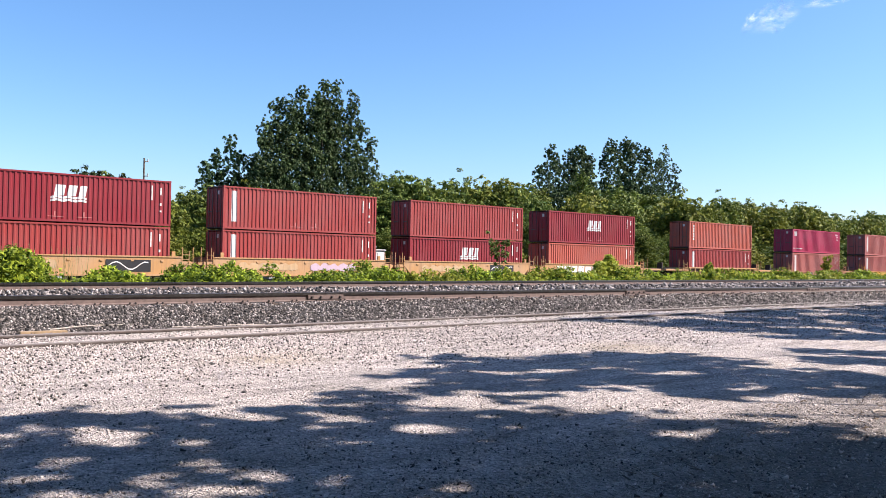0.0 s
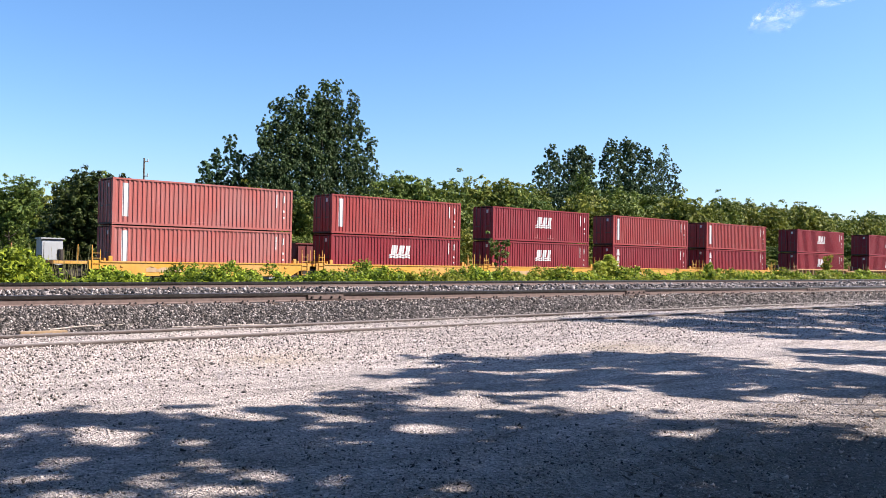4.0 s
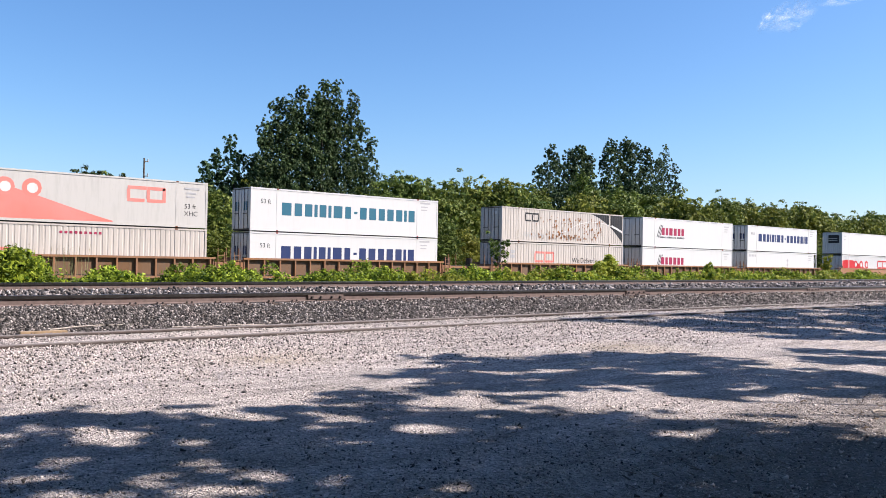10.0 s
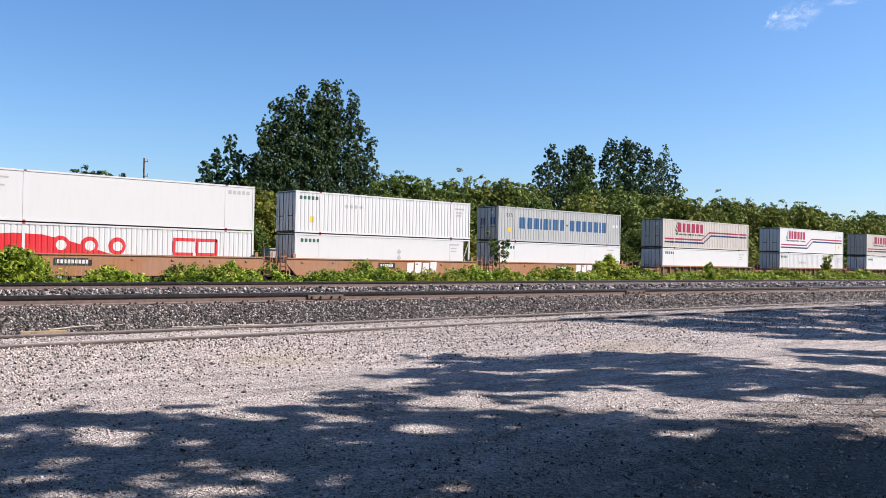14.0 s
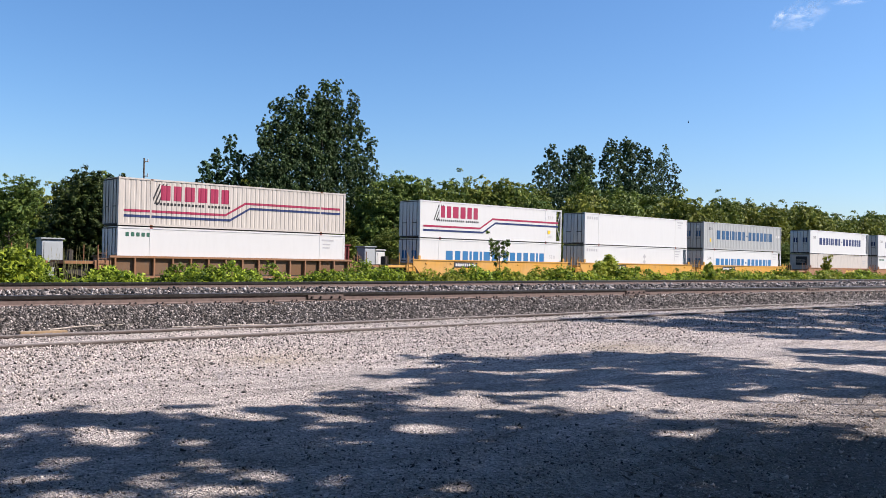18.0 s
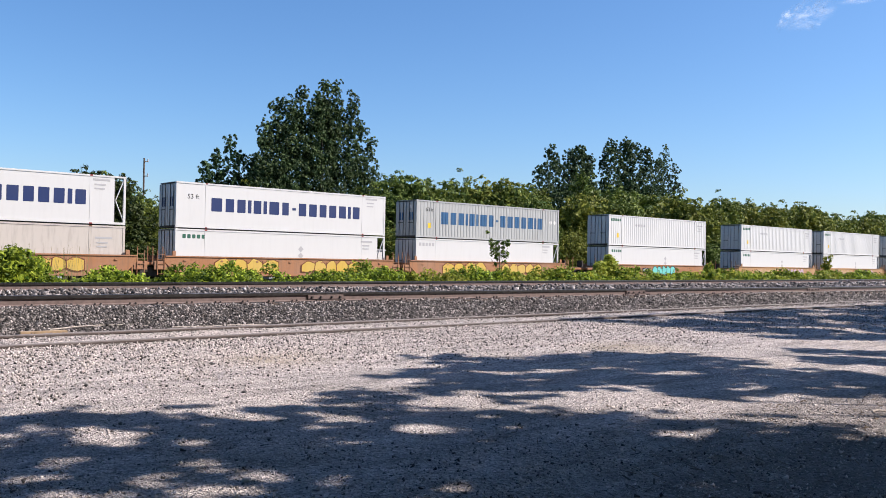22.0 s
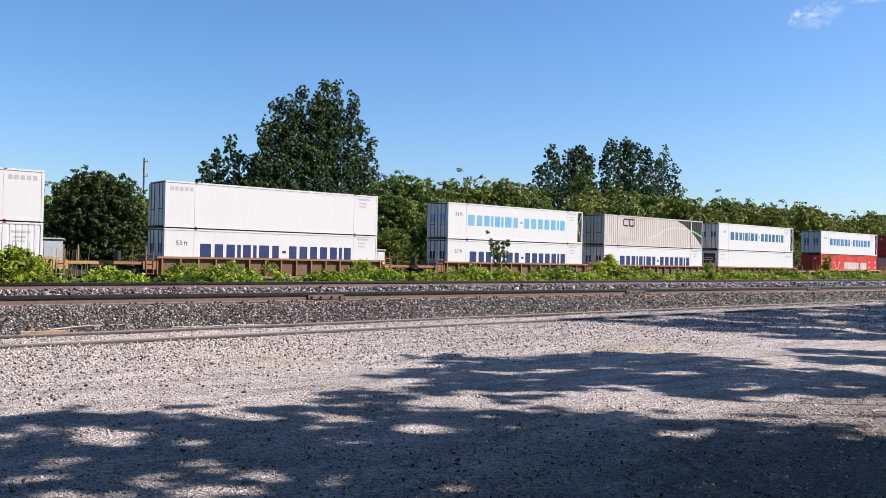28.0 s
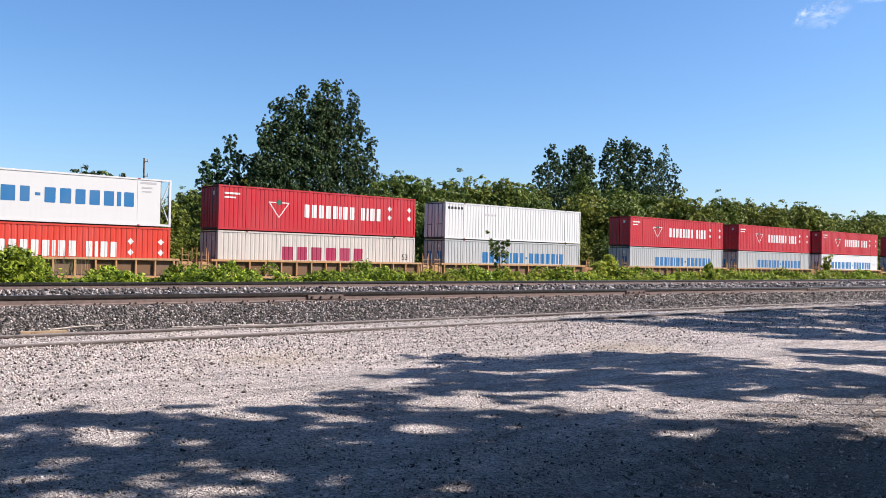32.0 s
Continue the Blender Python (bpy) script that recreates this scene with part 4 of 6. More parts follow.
def well_car(L, style, material, top, left, right, label, marks=()):
    """One well of an intermodal car; z = 0 at the rail, left and right the gaps to the next containers."""
    c = empty("well_car")
    tagged(c, label, "rail wagon", "well cars of the train")
    a, b = -L / 2 - 0.42, L / 2 + 0.42
    drop = 0.16 if style == "ribs" else 0.28
    for s in (-1, 1):
        if style == "ribs":
            solid("side_sheet", kept(("sheet", L, top), boxes, "side_sheet", [(a, b, -0.012, 0.012, drop, top - 0.1)]), WELL_GRIME_SHADE, c, (0, s * 1.335, 0))
            solid("top_chord", kept(("chord", L), soft_box, "top_chord", a - 0.1, b + 0.1, -0.105, 0.105, -0.14, 0.0, 0.015), material, c, (0, s * 1.435, top))
            solid("bottom_chord", kept(("low", L), soft_box, "bottom_chord", a, b, -0.09, 0.09, 0.0, 0.16, 0.015), material, c, (0, s * 1.43, drop - 0.06))
            n = 14
            for i in range(n + 1):
                x = a + 0.25 + (b - a - 0.5) * i / n
                solid("side_post", kept(("rib", top), soft_box, "side_post", -0.055, 0.055, -0.095, 0.095, drop + 0.05, top - 0.13, 0.012), material, c, (x, s * 1.43, 0))
        else:
            out = [(a - 0.25, top - 0.42), (a + 0.55, drop), (b - 0.55, drop), (b + 0.25, top - 0.42), (b + 0.25, top - 0.02), (a - 0.25, top - 0.02)]
            solid("side_sheet", kept(("plate", L, top), lambda: data_of("side_sheet", *prism(out, -0.03, 0.03))), material, c, (0, s * 1.43, 0))
            solid("top_chord", kept(("lip", L), soft_box, "top_chord", a - 0.25, b + 0.25, -0.07, 0.06, -0.09, 0.0, 0.012), material, c, (0, s * 1.44, top))
            solid("bottom_chord", kept(("lows", L), soft_box, "bottom_chord", a + 0.55, b - 0.55, -0.08, 0.06, 0.0, 0.12, 0.012), material, c, (0, s * 1.43, drop - 0.04))
            if s < 0:
                for x in (a + 0.3, b - 0.3):
                    solid("corner_guide", kept("guide", soft_box, "corner_guide", -0.13, 0.13, -0.05, 0.05, -0.02, 0.3, 0.03), material, c, (x, -1.44, top))
                for i in range(7):
                    x = a + 1.0 + (b - a - 2.0) * i / 6
                    solid("tie_bracket", kept("bracket", soft_box, "tie_bracket", -0.09, 0.09, -0.03, 0.03, -0.05, 0.05, 0.01), material, c, (x, -1.475, top - 0.3))
        if s < 0:
            lift = -1.545 if style == "ribs" else -1.475
            for k, (name, polys, mat) in enumerate(marks):
                for q in polys if name == "number_bars" else ():
                    solid(SINGLE[name], decal_data(SINGLE[name], [q], L, False, 0.005 + 0.003 * k), mat, c, (0, lift, 0))
                if name != "number_bars":
                    solid(name, decal_data(name, polys, L, False, 0.005 + 0.003 * k), mat, c, (0, lift, 0))
    solid("well_floor", kept(("wfloor", L), boxes, "well_floor", [(a, b, -1.38, 1.38, 0.2, 0.33)]), TRUCK, c)
    for e, gap, end in ((-1, left, a), (1, right, b)):
        shared = gap < 4.5
        reach = (gap - 0.84) / 2 - (0.06 if shared else 0.42)
        x0 = end - reach if e < 0 else end
        solid("end_platform", kept(("plat", round(reach, 2)), soft_box, "end_platform", 0, reach, -1.35, 1.35, 0.92, 1.1, 0.02), material, c, (x0, 0, 0))
        solid("bulkhead", kept("wbulk", soft_box, "bulkhead", -0.05, 0.05, -1.42, 1.42, 0.3, 1.3, 0.02), material, c, (end, 0, 0))
        for k in (0.35, 1.05) if shared else (0.7, 1.5):
            x = end + e * min(k, reach - 0.1)
            solid("handrail_post", kept("stanchion", tube, "handrail_post", (0, 0, 1.05), (0, 0, 2.05), 0.028), material, c, (x, -1.3, 0))
        solid("walkway", kept(("walk", round(reach, 2)), boxes, "walkway", [(0.05, reach - 0.05, -1.15, 1.15, 1.101, 1.13)]), IRON, c, (x0, 0, 0))
        hand = solid("step_panel", kept("step", soft_box, "step_panel", -0.42, 0.42, -0.03, 0.03, 0.62, 1.16, 0.02), material, c, (end + e * 0.5, -1.40, 0), "scuffed steel panel at the wagon's end")
        solid("ladder", kept("ladder", boxes, "ladder", [(-0.24, -0.205, -0.02, 0.02, 0.3, 1.8), (0.205, 0.24, -0.02, 0.02, 0.3, 1.8)] + [(-0.205, 0.205, -0.015, 0.015, z, z + 0.03) for z in (0.36, 0.66, 0.96, 1.26, 1.56)]), material, hand, (0, -0.06, 0))
        if shared:
            if e > 0:
                truck_parts(c, end + gap / 2 - 0.42)
        else:
            truck_parts(c, end + e * (reach * 0.45))
            xc = end + e * reach
            solid("coupler", kept("coupler", soft_box, "coupler", -0.45, 0.45, -0.14, 0.14, 0.7, 0.98, 0.05), TRUCK, c, (xc + e * 0.02, 0, 0))
            solid("brake_gear", kept("brake", soft_box, "brake_gear", -0.14, 0.14, -0.3, 0.3, 1.1, 1.75, 0.05), TRUCK, c, (end + e * reach * 0.7, 0.2, 0))
    return c


F40, F53 = 12.19, 16.15
FT = ("53 ft", 0.75, 1.85, 0.42, M_BLACK)
KINDS = {
    "wave": (F40, MAROON, True, m_forty(6.2), (), False, "doors", "maroon corrugated shipping container with a white wave emblem"),
    "wave_low": (F40, MAROON, True, m_forty(6.2), (), False, "doors", "maroon corrugated shipping container with a white wave emblem"),
    "brick": (F40, BRICK, True, m_forty(), (), False, "doors", "plain brick-red corrugated shipping container"),
    "brick_bar": (F40, BRICK, True, m_forty(None, True), (), False, "doors", "brick-red corrugated container with an upright white bar"),
    "maroon_bar": (F40, MAROON, True, m_forty(None, False, True), (), False, "doors", "maroon corrugated container with a column of white blocks"),
    "coral": (F40, CORAL, True, m_forty(), (), False, "doors", "orange-red corrugated shipping container"),
    "coral_mark": (F40, CORAL, True, [("name_bars", [rect(0.68, 0.95, 0.85 + 0.27 * i, 1.05 + 0.27 * i) for i in range(6)], M_CHALK)], (), False, "doors", "orange-red corrugated container with a column of pale bars"),
    "magenta": (F40, MAGENTA, True, [("label_plate", [rect(0.45, 1.05, 1.95, 2.5)], M_CHALK), ("name_bars", word(0.3, 2.4, 0.42, 0.55, [1.0] * 14, 0.04, gap=0.05), M_WHITE), ("code_bars", [rect(10.9, 11.7, 2.35, 2.45), rect(11.3, 11.7, 2.05, 2.2), rect(11.4, 11.6, 1.7, 1.85)], M_CHALK)], (), False, "doors", "bright magenta corrugated shipping container"),
    "salmon_bar": (F40, SALMON, True, m_forty(None, True), (), False, "doors", "faded salmon-red corrugated container with an upright white bar"),
    "hill": (F53, PALE, True, swoop(F53, True, M_RED) + m_worm(2.35, 1.4, 3.3, 1.1, M_PINK, 0.22) + discs_on([10.0, 11.65, 13.2], 1.85, M_RED, M_CHALK), (), False, "doors", "white ribbed container with a red hill and three roundels"),
    "hill_faded": (F53, PALE, False, swoop(F53, False, M_PINK) + m_worm(12.0 - 1.0, 1.45, 2.4, 0.95, M_PINK, 0.2) + discs_on([2.9, 4.3, 5.7], 1.9, M_PINK, M_CHALK) + m_codes(14.6, 2.4), [("53 ft", 14.6, 1.2, 0.42, M_BLACK), ("XHC", 14.6, 0.75, 0.42, M_BLACK)], False, "unit", "pale grey smooth container with a faded red hill"),
    "curve_low": (F53, CREAM, True, m_worm(2.5, 1.15, 1.65, 0.95, M_BLACK, 0.15) + night(), (), False, "doors", "white ribbed container with a dark sweeping corner"),
    "rusty_curve": (F53, CREAM, True, m_worm(2.75, 1.75, 1.75, 0.75, M_BLACK, 0.14) + night() + rust_blooms(3, 130, 3.0, 14.6, 0.4, 2.3) + rust_blooms(4, 60, 4.0, 11.0, 0.35, 0.75), [("We Deliver", 2.7, 0.45, 0.55, M_GREY)], False, "doors", "rust-streaked white ribbed container with a dark sweeping corner"),
    "worm_red": (F53, CREAM, True, m_worm(4.0, 1.2, 2.5, 0.95, M_PINK, 0.18) + [("code_bars", [rect(1.1, 1.6, 1.95, 2.2), rect(1.1, 1.6, 1.55, 1.8)], M_GREY)], [("We Deliver!", 8.9, 1.25, 0.62, M_BLACK)], False, "doors", "white ribbed container with a faded red emblem"),
    "ribbed_small": (F53, CREAM, True, [("name_bars", word(4.6, 12.0, 0.62, 0.75, [1.0] * 26, 0.05, gap=0.09), M_GREY), ("name_bars", word(7.2, 9.6, 2.35, 2.5, [1.0] * 9, 0.05, gap=0.07), M_WINE), ("emblem", [rect(3.0, 4.6, 1.35, 1.5)], M_PINK)], (), False, "doors", "white ribbed container with small lettering bars"),
    "mo_navy": (F53, WHITE, False, m_long(M_NAVY) + m_codes(), [FT], False, "doors", "white smooth container with large navy lettering blocks"),
    "mo_teal": (F53, WHITE, False, m_long(M_TEAL) + m_codes(), [FT], False, "doors", "white smooth container with large teal lettering blocks"),
    "mo_teal_nose": (F53, WHITE, False, m_long(M_TEAL) + m_codes(14.2), [FT], True, "doors", "white smooth container with teal lettering blocks and an open end frame"),
    "mo_navy_nose": (F53, WHITE, False, m_long(M_NAVY) + m_codes(14.2), [FT], True, "doors", "white smooth container with navy lettering blocks and an open end frame"),
    "mo_blue_nose": (F53, WHITE, False, m_long(M_BLUE) + m_codes(14.2), [FT], True, "doors", "white smooth container with blue lettering blocks and an open end frame"),
    "mo_blue": (F53, WHITE, False, m_long(M_BLUE, 2.6, 14.0) + [("code_bars", [diamond(0.75, 0.9, 0.2), diamond(1.35, 0.9, 0.2)], M_GREY)], [("53 ft", 14.6, 1.55, 0.42, M_GREY)], False, "doors", "white smooth container with bright blue lettering blocks"),
    "mo_sky": (F53, WHITE, False, m_long(M_SKY, 2.0, 13.8) + m_codes(14.2), [FT], True, "doors", "white smooth container with faded light blue lettering blocks"),
    "mo_grey": (F53, GREYM, True, m_long(M_DENIM, 2.4, 14.1, 1.1, 2.05) + [("diamond_marks", [diamond(15.1, 1.75, 0.2), diamond(15.6, 1.75, 0.2)], M_WHITE), ("tag", [rect(1.15, 1.45, 0.75, 1.15)], M_YELLOW)], [("53 ft", 0.95, 2.05, 0.4, M_BLACK)], False, "doors", "grey ribbed container with blue lettering blocks"),
    "arm_plain": (F53, WHITE, False, m_arm(False) + m_codes(14.4, 2.4), (), False, "doors", "white smooth container with wine-red lettering blocks and slanted bars"),
    "arm_low": (F53, WHITE, False, m_arm(False, False) + m_codes(14.4, 2.4), (), False, "doors", "white smooth container with wine-red lettering blocks"),
    "arm": (F53, WHITE, False, m_arm() + [("tag", [rect(14.75, 15.1, 0.75, 1.05)], M_YELLOW)], [("53 ft", 14.75, 2.05, 0.4, M_GREY)], False, "doors", "white smooth container with red and navy stripes"),
    "arm_nose": (F53, WHITE, False, m_arm() + [("tag", [rect(14.35, 14.7, 0.75, 1.05)], M_YELLOW)], [("53 ft", 14.35, 2.05, 0.4, M_GREY), ("XHC", 14.35, 0.4, 0.3, M_GREY)], True, "doors", "white smooth container with stripes and an open end frame"),
    "arm_rib": (F53, CREAM, True, m_arm(shift=0.6, wider=0.5), (), False, "doors", "white ribbed container with red and navy stripes"),
    "mid": (F53, WHITE, False, m_mid() + m_codes(14.4, 2.5), (), False, "doors", "white smooth container with a small grey name"),
    "mid_right": (F53, WHITE, False, m_mid(14.25) + [("code_bars", [rect(0.5, 1.2, 2.35, 2.45), rect(0.5, 1.0, 1.9, 2.0)], M_GREY)], (), False, "unit", "plain white smooth container with an equipment box on its end"),
    "mid_nose": (F53, WHITE, False, m_mid() + [("diamond_marks", [diamond(9.0, 1.95, 0.24), diamond(9.0, 1.45, 0.24)], M_GREY)] + m_codes(14.0, 2.5), (), True, "doors", "white smooth container with an open end frame"),
    "eco": (F53, WHITE, False, m_mid(0.45, M_DGREEN) + m_codes(14.2, 2.4), (), False, "doors", "white smooth container with a small green name"),
    "eco_nose": (F53, WHITE, False, m_mid(0.45, M_DGREEN) + [("diamond_marks", [diamond(9.0, 1.8, 0.22), diamond(9.0, 1.35, 0.22)], M_GREY)] + m_codes(14.0, 2.4), (), True, "doors", "white smooth container with a small green name and open end frame"),
    "bare_nose": (F53, CREAM, False, [("diamond_marks", [diamond(10.4, 1.2, 0.22)], M_GREY)] + m_codes(14.4, 2.1), (), False, "unit", "stained white smooth container with no lettering"),
    "mid_rib": (F53, WHITE, True, m_mid(0.3, M_DGREEN) + [("tag", [rect(1.2, 1.5, 0.75, 1.15)], M_YELLOW), ("diamond_marks", [diamond(4.2 + 0.42 * i, 2.0, 0.17) for i in range(4)], M_GREY)] + m_codes(14.5, 2.3), (), False, "doors", "white ribbed container with a small green name and yellow tag"),
    "mid_rib_low": (F53, WHITE, True, m_mid(0.3, M_DGREEN) + [("diamond_marks", [diamond(4.8 + 0.45 * i, 1.75, 0.2) for i in range(4)], M_GREY)] + m_codes(14.5, 2.3), (), False, "doors", "white ribbed container with grey diamonds"),
    "hill_low": (F53, WHITE, True, swoop(F53, False, M_RED) + m_worm(10.6, 1.2, 3.0, 1.1, M_RED, 0.2) + discs_on([4.0, 5.6, 7.2], 1.7, M_RED, M_CHALK), (), False, "doors", "white ribbed container with a red hill and roundels"),
    "curve_green": (F53, CREAM, True, m_worm(2.8, 1.85, 1.75, 0.75, M_BLACK, 0.14) + night(M_GREEN), [("We Deliver", 2.6, 0.55, 0.5, M_GREY)], False, "doors", "white ribbed container with a dark corner and green curve"),
    "leaf": (F53, REDC, True, m_leaf(), (), False, "doors", "bright red ribbed container with white lettering blocks and a triangle"),
    "leaf_low": (F53, SCARLET, True, m_leaf(), (), False, "doors", "scarlet ribbed container with white lettering blocks and a triangle"),
    "wine": (F53, CREAM, True, [("emblem", word(4.6, 11.4, 1.05, 1.95, [1.0, 0.9, 1.0, 1.0, 1.0, 0.9], 0.34, 0.0, 0.16), M_WINE)], [("53", 14.9, 1.2, 0.6, M_BLACK)], False, "doors", "white ribbed container with wine-red lettering blocks"),
    "small_name": (F53, WHITE, True, m_line(0.25, 1.9, 2.35, 2.55, 8, M_BLACK) + [("diamond_marks", [diamond(4.4 + 0.35 * i, 2.05, 0.14) for i in range(4)], M_GREY)], (), False, "doors", "white ribbed container with a small black name"),
    "mo_grey_low": (F53, GREYM, True, m_long(M_BLUE, 4.0, 13.9, 1.1, 1.95), (), False, "doors", "grey ribbed container with blue lettering blocks"),
}


def plate_bars(x, z, n, w=0.2):
    return [("number_plate", [rect(x, x + n * w + 0.3, z, z + 0.42)], M_BLACK), ("number_bars", [rect(x + 0.15 + w * i, x + 0.15 + w * i + w * 0.7, z + 0.1, z + 0.32) for i in range(n)], M_WHITE)]


def spray(x, z, n, h, mat, seed, w=0.75):
    """Sprayed blocks on a wagon's side."""
    g = random.Random(seed)
    out, back, slashes = [], [], []
    m = 3 * n
    tops = [z + h * (g.uniform(0.86, 1.0) if i % 3 else g.uniform(0.55, 0.75)) for i in range(m + 1)]
    feet = [z + h * (g.uniform(0.0, 0.1) if i % 3 else g.uniform(0.1, 0.26)) for i in range(m + 1)]
    xs = [x + i * w / 3 + g.uniform(-0.05, 0.05) for i in range(m + 1)]
    for i in range(m):
        a, b = xs[i], xs[i + 1]
        out.append([(a, feet[i]), (b, feet[i + 1]), (b, tops[i + 1]), (a, tops[i])])
        back.append([(a - 0.06 * (i == 0), feet[i] - 0.06), (b + 0.06 * (i == m - 1), feet[i + 1] - 0.06), (b + 0.06 * (i == m - 1), tops[i + 1] + 0.06), (a - 0.06 * (i == 0), tops[i] + 0.06)])
    for i in range(1, n):
        a, lean = x + i * w + g.uniform(-0.05, 0.05), g.uniform(-0.12, 0.12)
        slashes.append([(a, z + 0.1 * h), (a + 0.06, z + 0.1 * h), (a + 0.07 + lean, z + 0.85 * h), (a + lean, z + 0.85 * h)])
    line = RUSTED if mat in (M_WASH, M_LILAC, M_GOLD) else M_BLACK if mat != M_BLACK else M_CHALK
    if mat is M_CHALK:
        return [("spray_block", [[(x + i * w, z + 0.04), (x + i * w + 0.84 * w, z), (x + i * w + 0.84 * w + 0.06, z + h * g.uniform(0.85, 1.0)), (x + i * w + 0.06, z + h * g.uniform(0.85, 1.0))]], mat) for i in range(n)]
    if mat in (M_WASH, M_LILAC):
        return [("spray_paint", out, mat)]
    return [("spray_outline", back, line), ("spray_paint", out, mat)] + [("spray_line", [q], line) for q in slashes]


def scrawl(x, z, w, h):
    """A dark painted panel with pale wandering lines on it."""
    pts = [(x + w * (0.06 + 0.088 * i), z + h * (0.5 + 0.32 * math.sin(2.3 * i) * (1 if i % 2 else -1))) for i in range(11)]
    return [("spray_panel", [rect(x, x + w, z, z + h)], M_BLACK), ("spray_line", band(pts, 0.07), M_CHALK)]


WELLS = {
    "tan": ("plate", WELL_TAN, 1.46, "faded yellow well car with sprayed paint on its side", lambda i: spray(1.0, 0.62, 6, 0.55, M_WASH, i) + (scrawl(8.2, 0.5, 2.7, 0.72) if i % 2 == 0 else spray(6.5, 0.6, 5, 0.6, M_LILAC, i + 9))),
    "tan_plain": ("plate", WELL_TAN, 1.44, "faded yellow steel well car with sprayed paint", lambda i: spray(0.8, 0.62, 9, 0.66, M_CHALK, i, 0.95)),
    "yellow": ("plate", WELL_YELLOW, 1.12, "yellow steel well car, scuffed", lambda i: spray(2.0, 0.45, 3, 0.35, M_WASH, i)),
    "low_brown": ("plate", WELL_ORANGE, 1.0, "rusty brown low-sided well car", lambda i: plate_bars(3.0, 0.5, 6)),
    "ribs": ("ribs", WELL_BROWN, 1.45, "brown rusty well car with upright side posts", lambda i: ()),
    "ribs_tan": ("ribs", WELL_TAN, 1.32, "faded tan well car with upright side posts", lambda i: ()),
    "orange": ("plate", WELL_ORANGE, 1.52, "rusty orange-brown well car", lambda i: plate_bars(3.6, 0.85, 9)),
    "orange_spray": ("plate", WELL_ORANGE, 1.5, "rusty orange well car with sprayed paint on its side", lambda i: plate_bars(7.0, 0.85, 6) + spray(9.6, 0.5, 4, 0.9, M_CHALK, i)),
    "gold_spray": ("plate", WELL_ORANGE, 1.5, "rusty brown well car with large gold sprayed shapes", lambda i: spray(2.6, 0.42, 4, 0.98, M_GOLD, i, 1.15) + spray(9.0, 0.5, 5, 0.85, M_GOLD, i + 3, 0.95)),
    "aqua_spray": ("plate", WELL_ORANGE, 1.48, "rusty brown well car with aqua sprayed shapes", lambda i: spray(6.6, 0.5, 5, 0.9, M_AQUA, i) + plate_bars(5.0, 0.75, 5)),
    "grey_spray": ("plate", WELL_TAN, 1.48, "rusty tan well car with grey sprayed shapes", lambda i: spray(2.8, 0.5, 6, 0.8, M_WASH, i, 0.8) + spray(9.0, 0.55, 6, 0.75, M_LILAC, i + 5, 0.8)),
    "gold": ("plate", WELL_YELLOW, 1.57, "bright yellow well car with dark plates", lambda i: plate_bars(3.4, 0.98, 11)),
}

# left end at the clip's start, what rides above and below, and the well under them
TRAIN = [
    (9.73, "wave", "brick", "tan"), (25.40, "brick_bar", "brick_bar", "tan"), (40.78, "brick", "wave_low", "tan"), (56.25, "wave", "coral", "tan_plain"),
    (77.65, "coral_mark", "brick_bar", "ribs_tan"), (99.15, "magenta", "salmon_bar", "low_brown"), (118.72, "salmon_bar", "salmon_bar", "yellow"),
    (134.10, "brick_bar", "wave_low", "yellow"), (149.85, "wave", "wave", "yellow"), (165.55, "brick_bar", "maroon_bar", "yellow"), (181.2, "brick_bar", "maroon_bar", "yellow"),
    (200.7, "wave", "wave", "ribs_tan"), (220.4, "wave", "wave", "ribs_tan"),
    (239.75, "hill", "curve_low", "ribs"), (259.15, "hill_faded", "ribbed_small", "ribs"), (278.3, "mo_teal", "mo_navy", "ribs"),
    (301.4, "rusty_curve", "worm_red", "ribs"), (320.6, "arm_plain", "arm_low", "ribs"), (339.85, "mo_navy", "mid_nose", "ribs"),
    (362.85, "mid_right", "hill_low", "orange"), (382.1, "mid_rib", "eco_nose", "orange_spray"), (401.4, "mo_grey", "eco", "orange_spray"),
    (424.3, "arm_rib", "eco", "ribs"), (447.4, "arm", "mid_rib_low", "ribs"), (470.45, "arm_rib", "eco", "ribs"),
    (493.45, "arm_nose", "mo_blue", "gold"), (512.75, "mid", "mid_nose", "gold"), (531.95, "mo_grey", "mo_blue_nose", "gold"),
    (555.15, "mo_navy_nose", "bare_nose", "gold_spray"), (574.4, "mo_navy", "eco_nose", "gold_spray"), (593.5, "mo_grey", "mid_nose", "gold_spray"),
    (616.6, "mid_rib", "eco_nose", "aqua_spray"), (639.75, "mid_rib", "eco_nose", "grey_spray"), (659.0, "mid_rib", "eco_nose", "grey_spray"), (678.4, "mid_rib", "mid", "grey_spray"),
    (701.15, "mid_right", "mid_rib_low", "ribs_tan"), (724.3, "mid", "mo_navy", "ribs"),
    (747.3, "mo_sky", "mo_navy", "ribs"), (766.55, "curve_green", "mo_navy", "ribs"), (785.8, "mo_teal_nose", "mid_right", "ribs"),
    (808.95, "mo_blue_nose", "leaf_low", "ribs_tan"), (828.25, "leaf", "wine", "ribs_tan"), (847.4, "small_name", "mo_grey_low", "ribs_tan"),
    (870.85, "leaf", "mo_grey_low", "ribs_tan"), (890.2, "leaf", "mo_grey_low", "ribs_tan"), (909.5, "leaf", "mo_blue", "ribs_tan"), (932.7, "leaf", "mo_grey_low", "ribs_tan"),
]


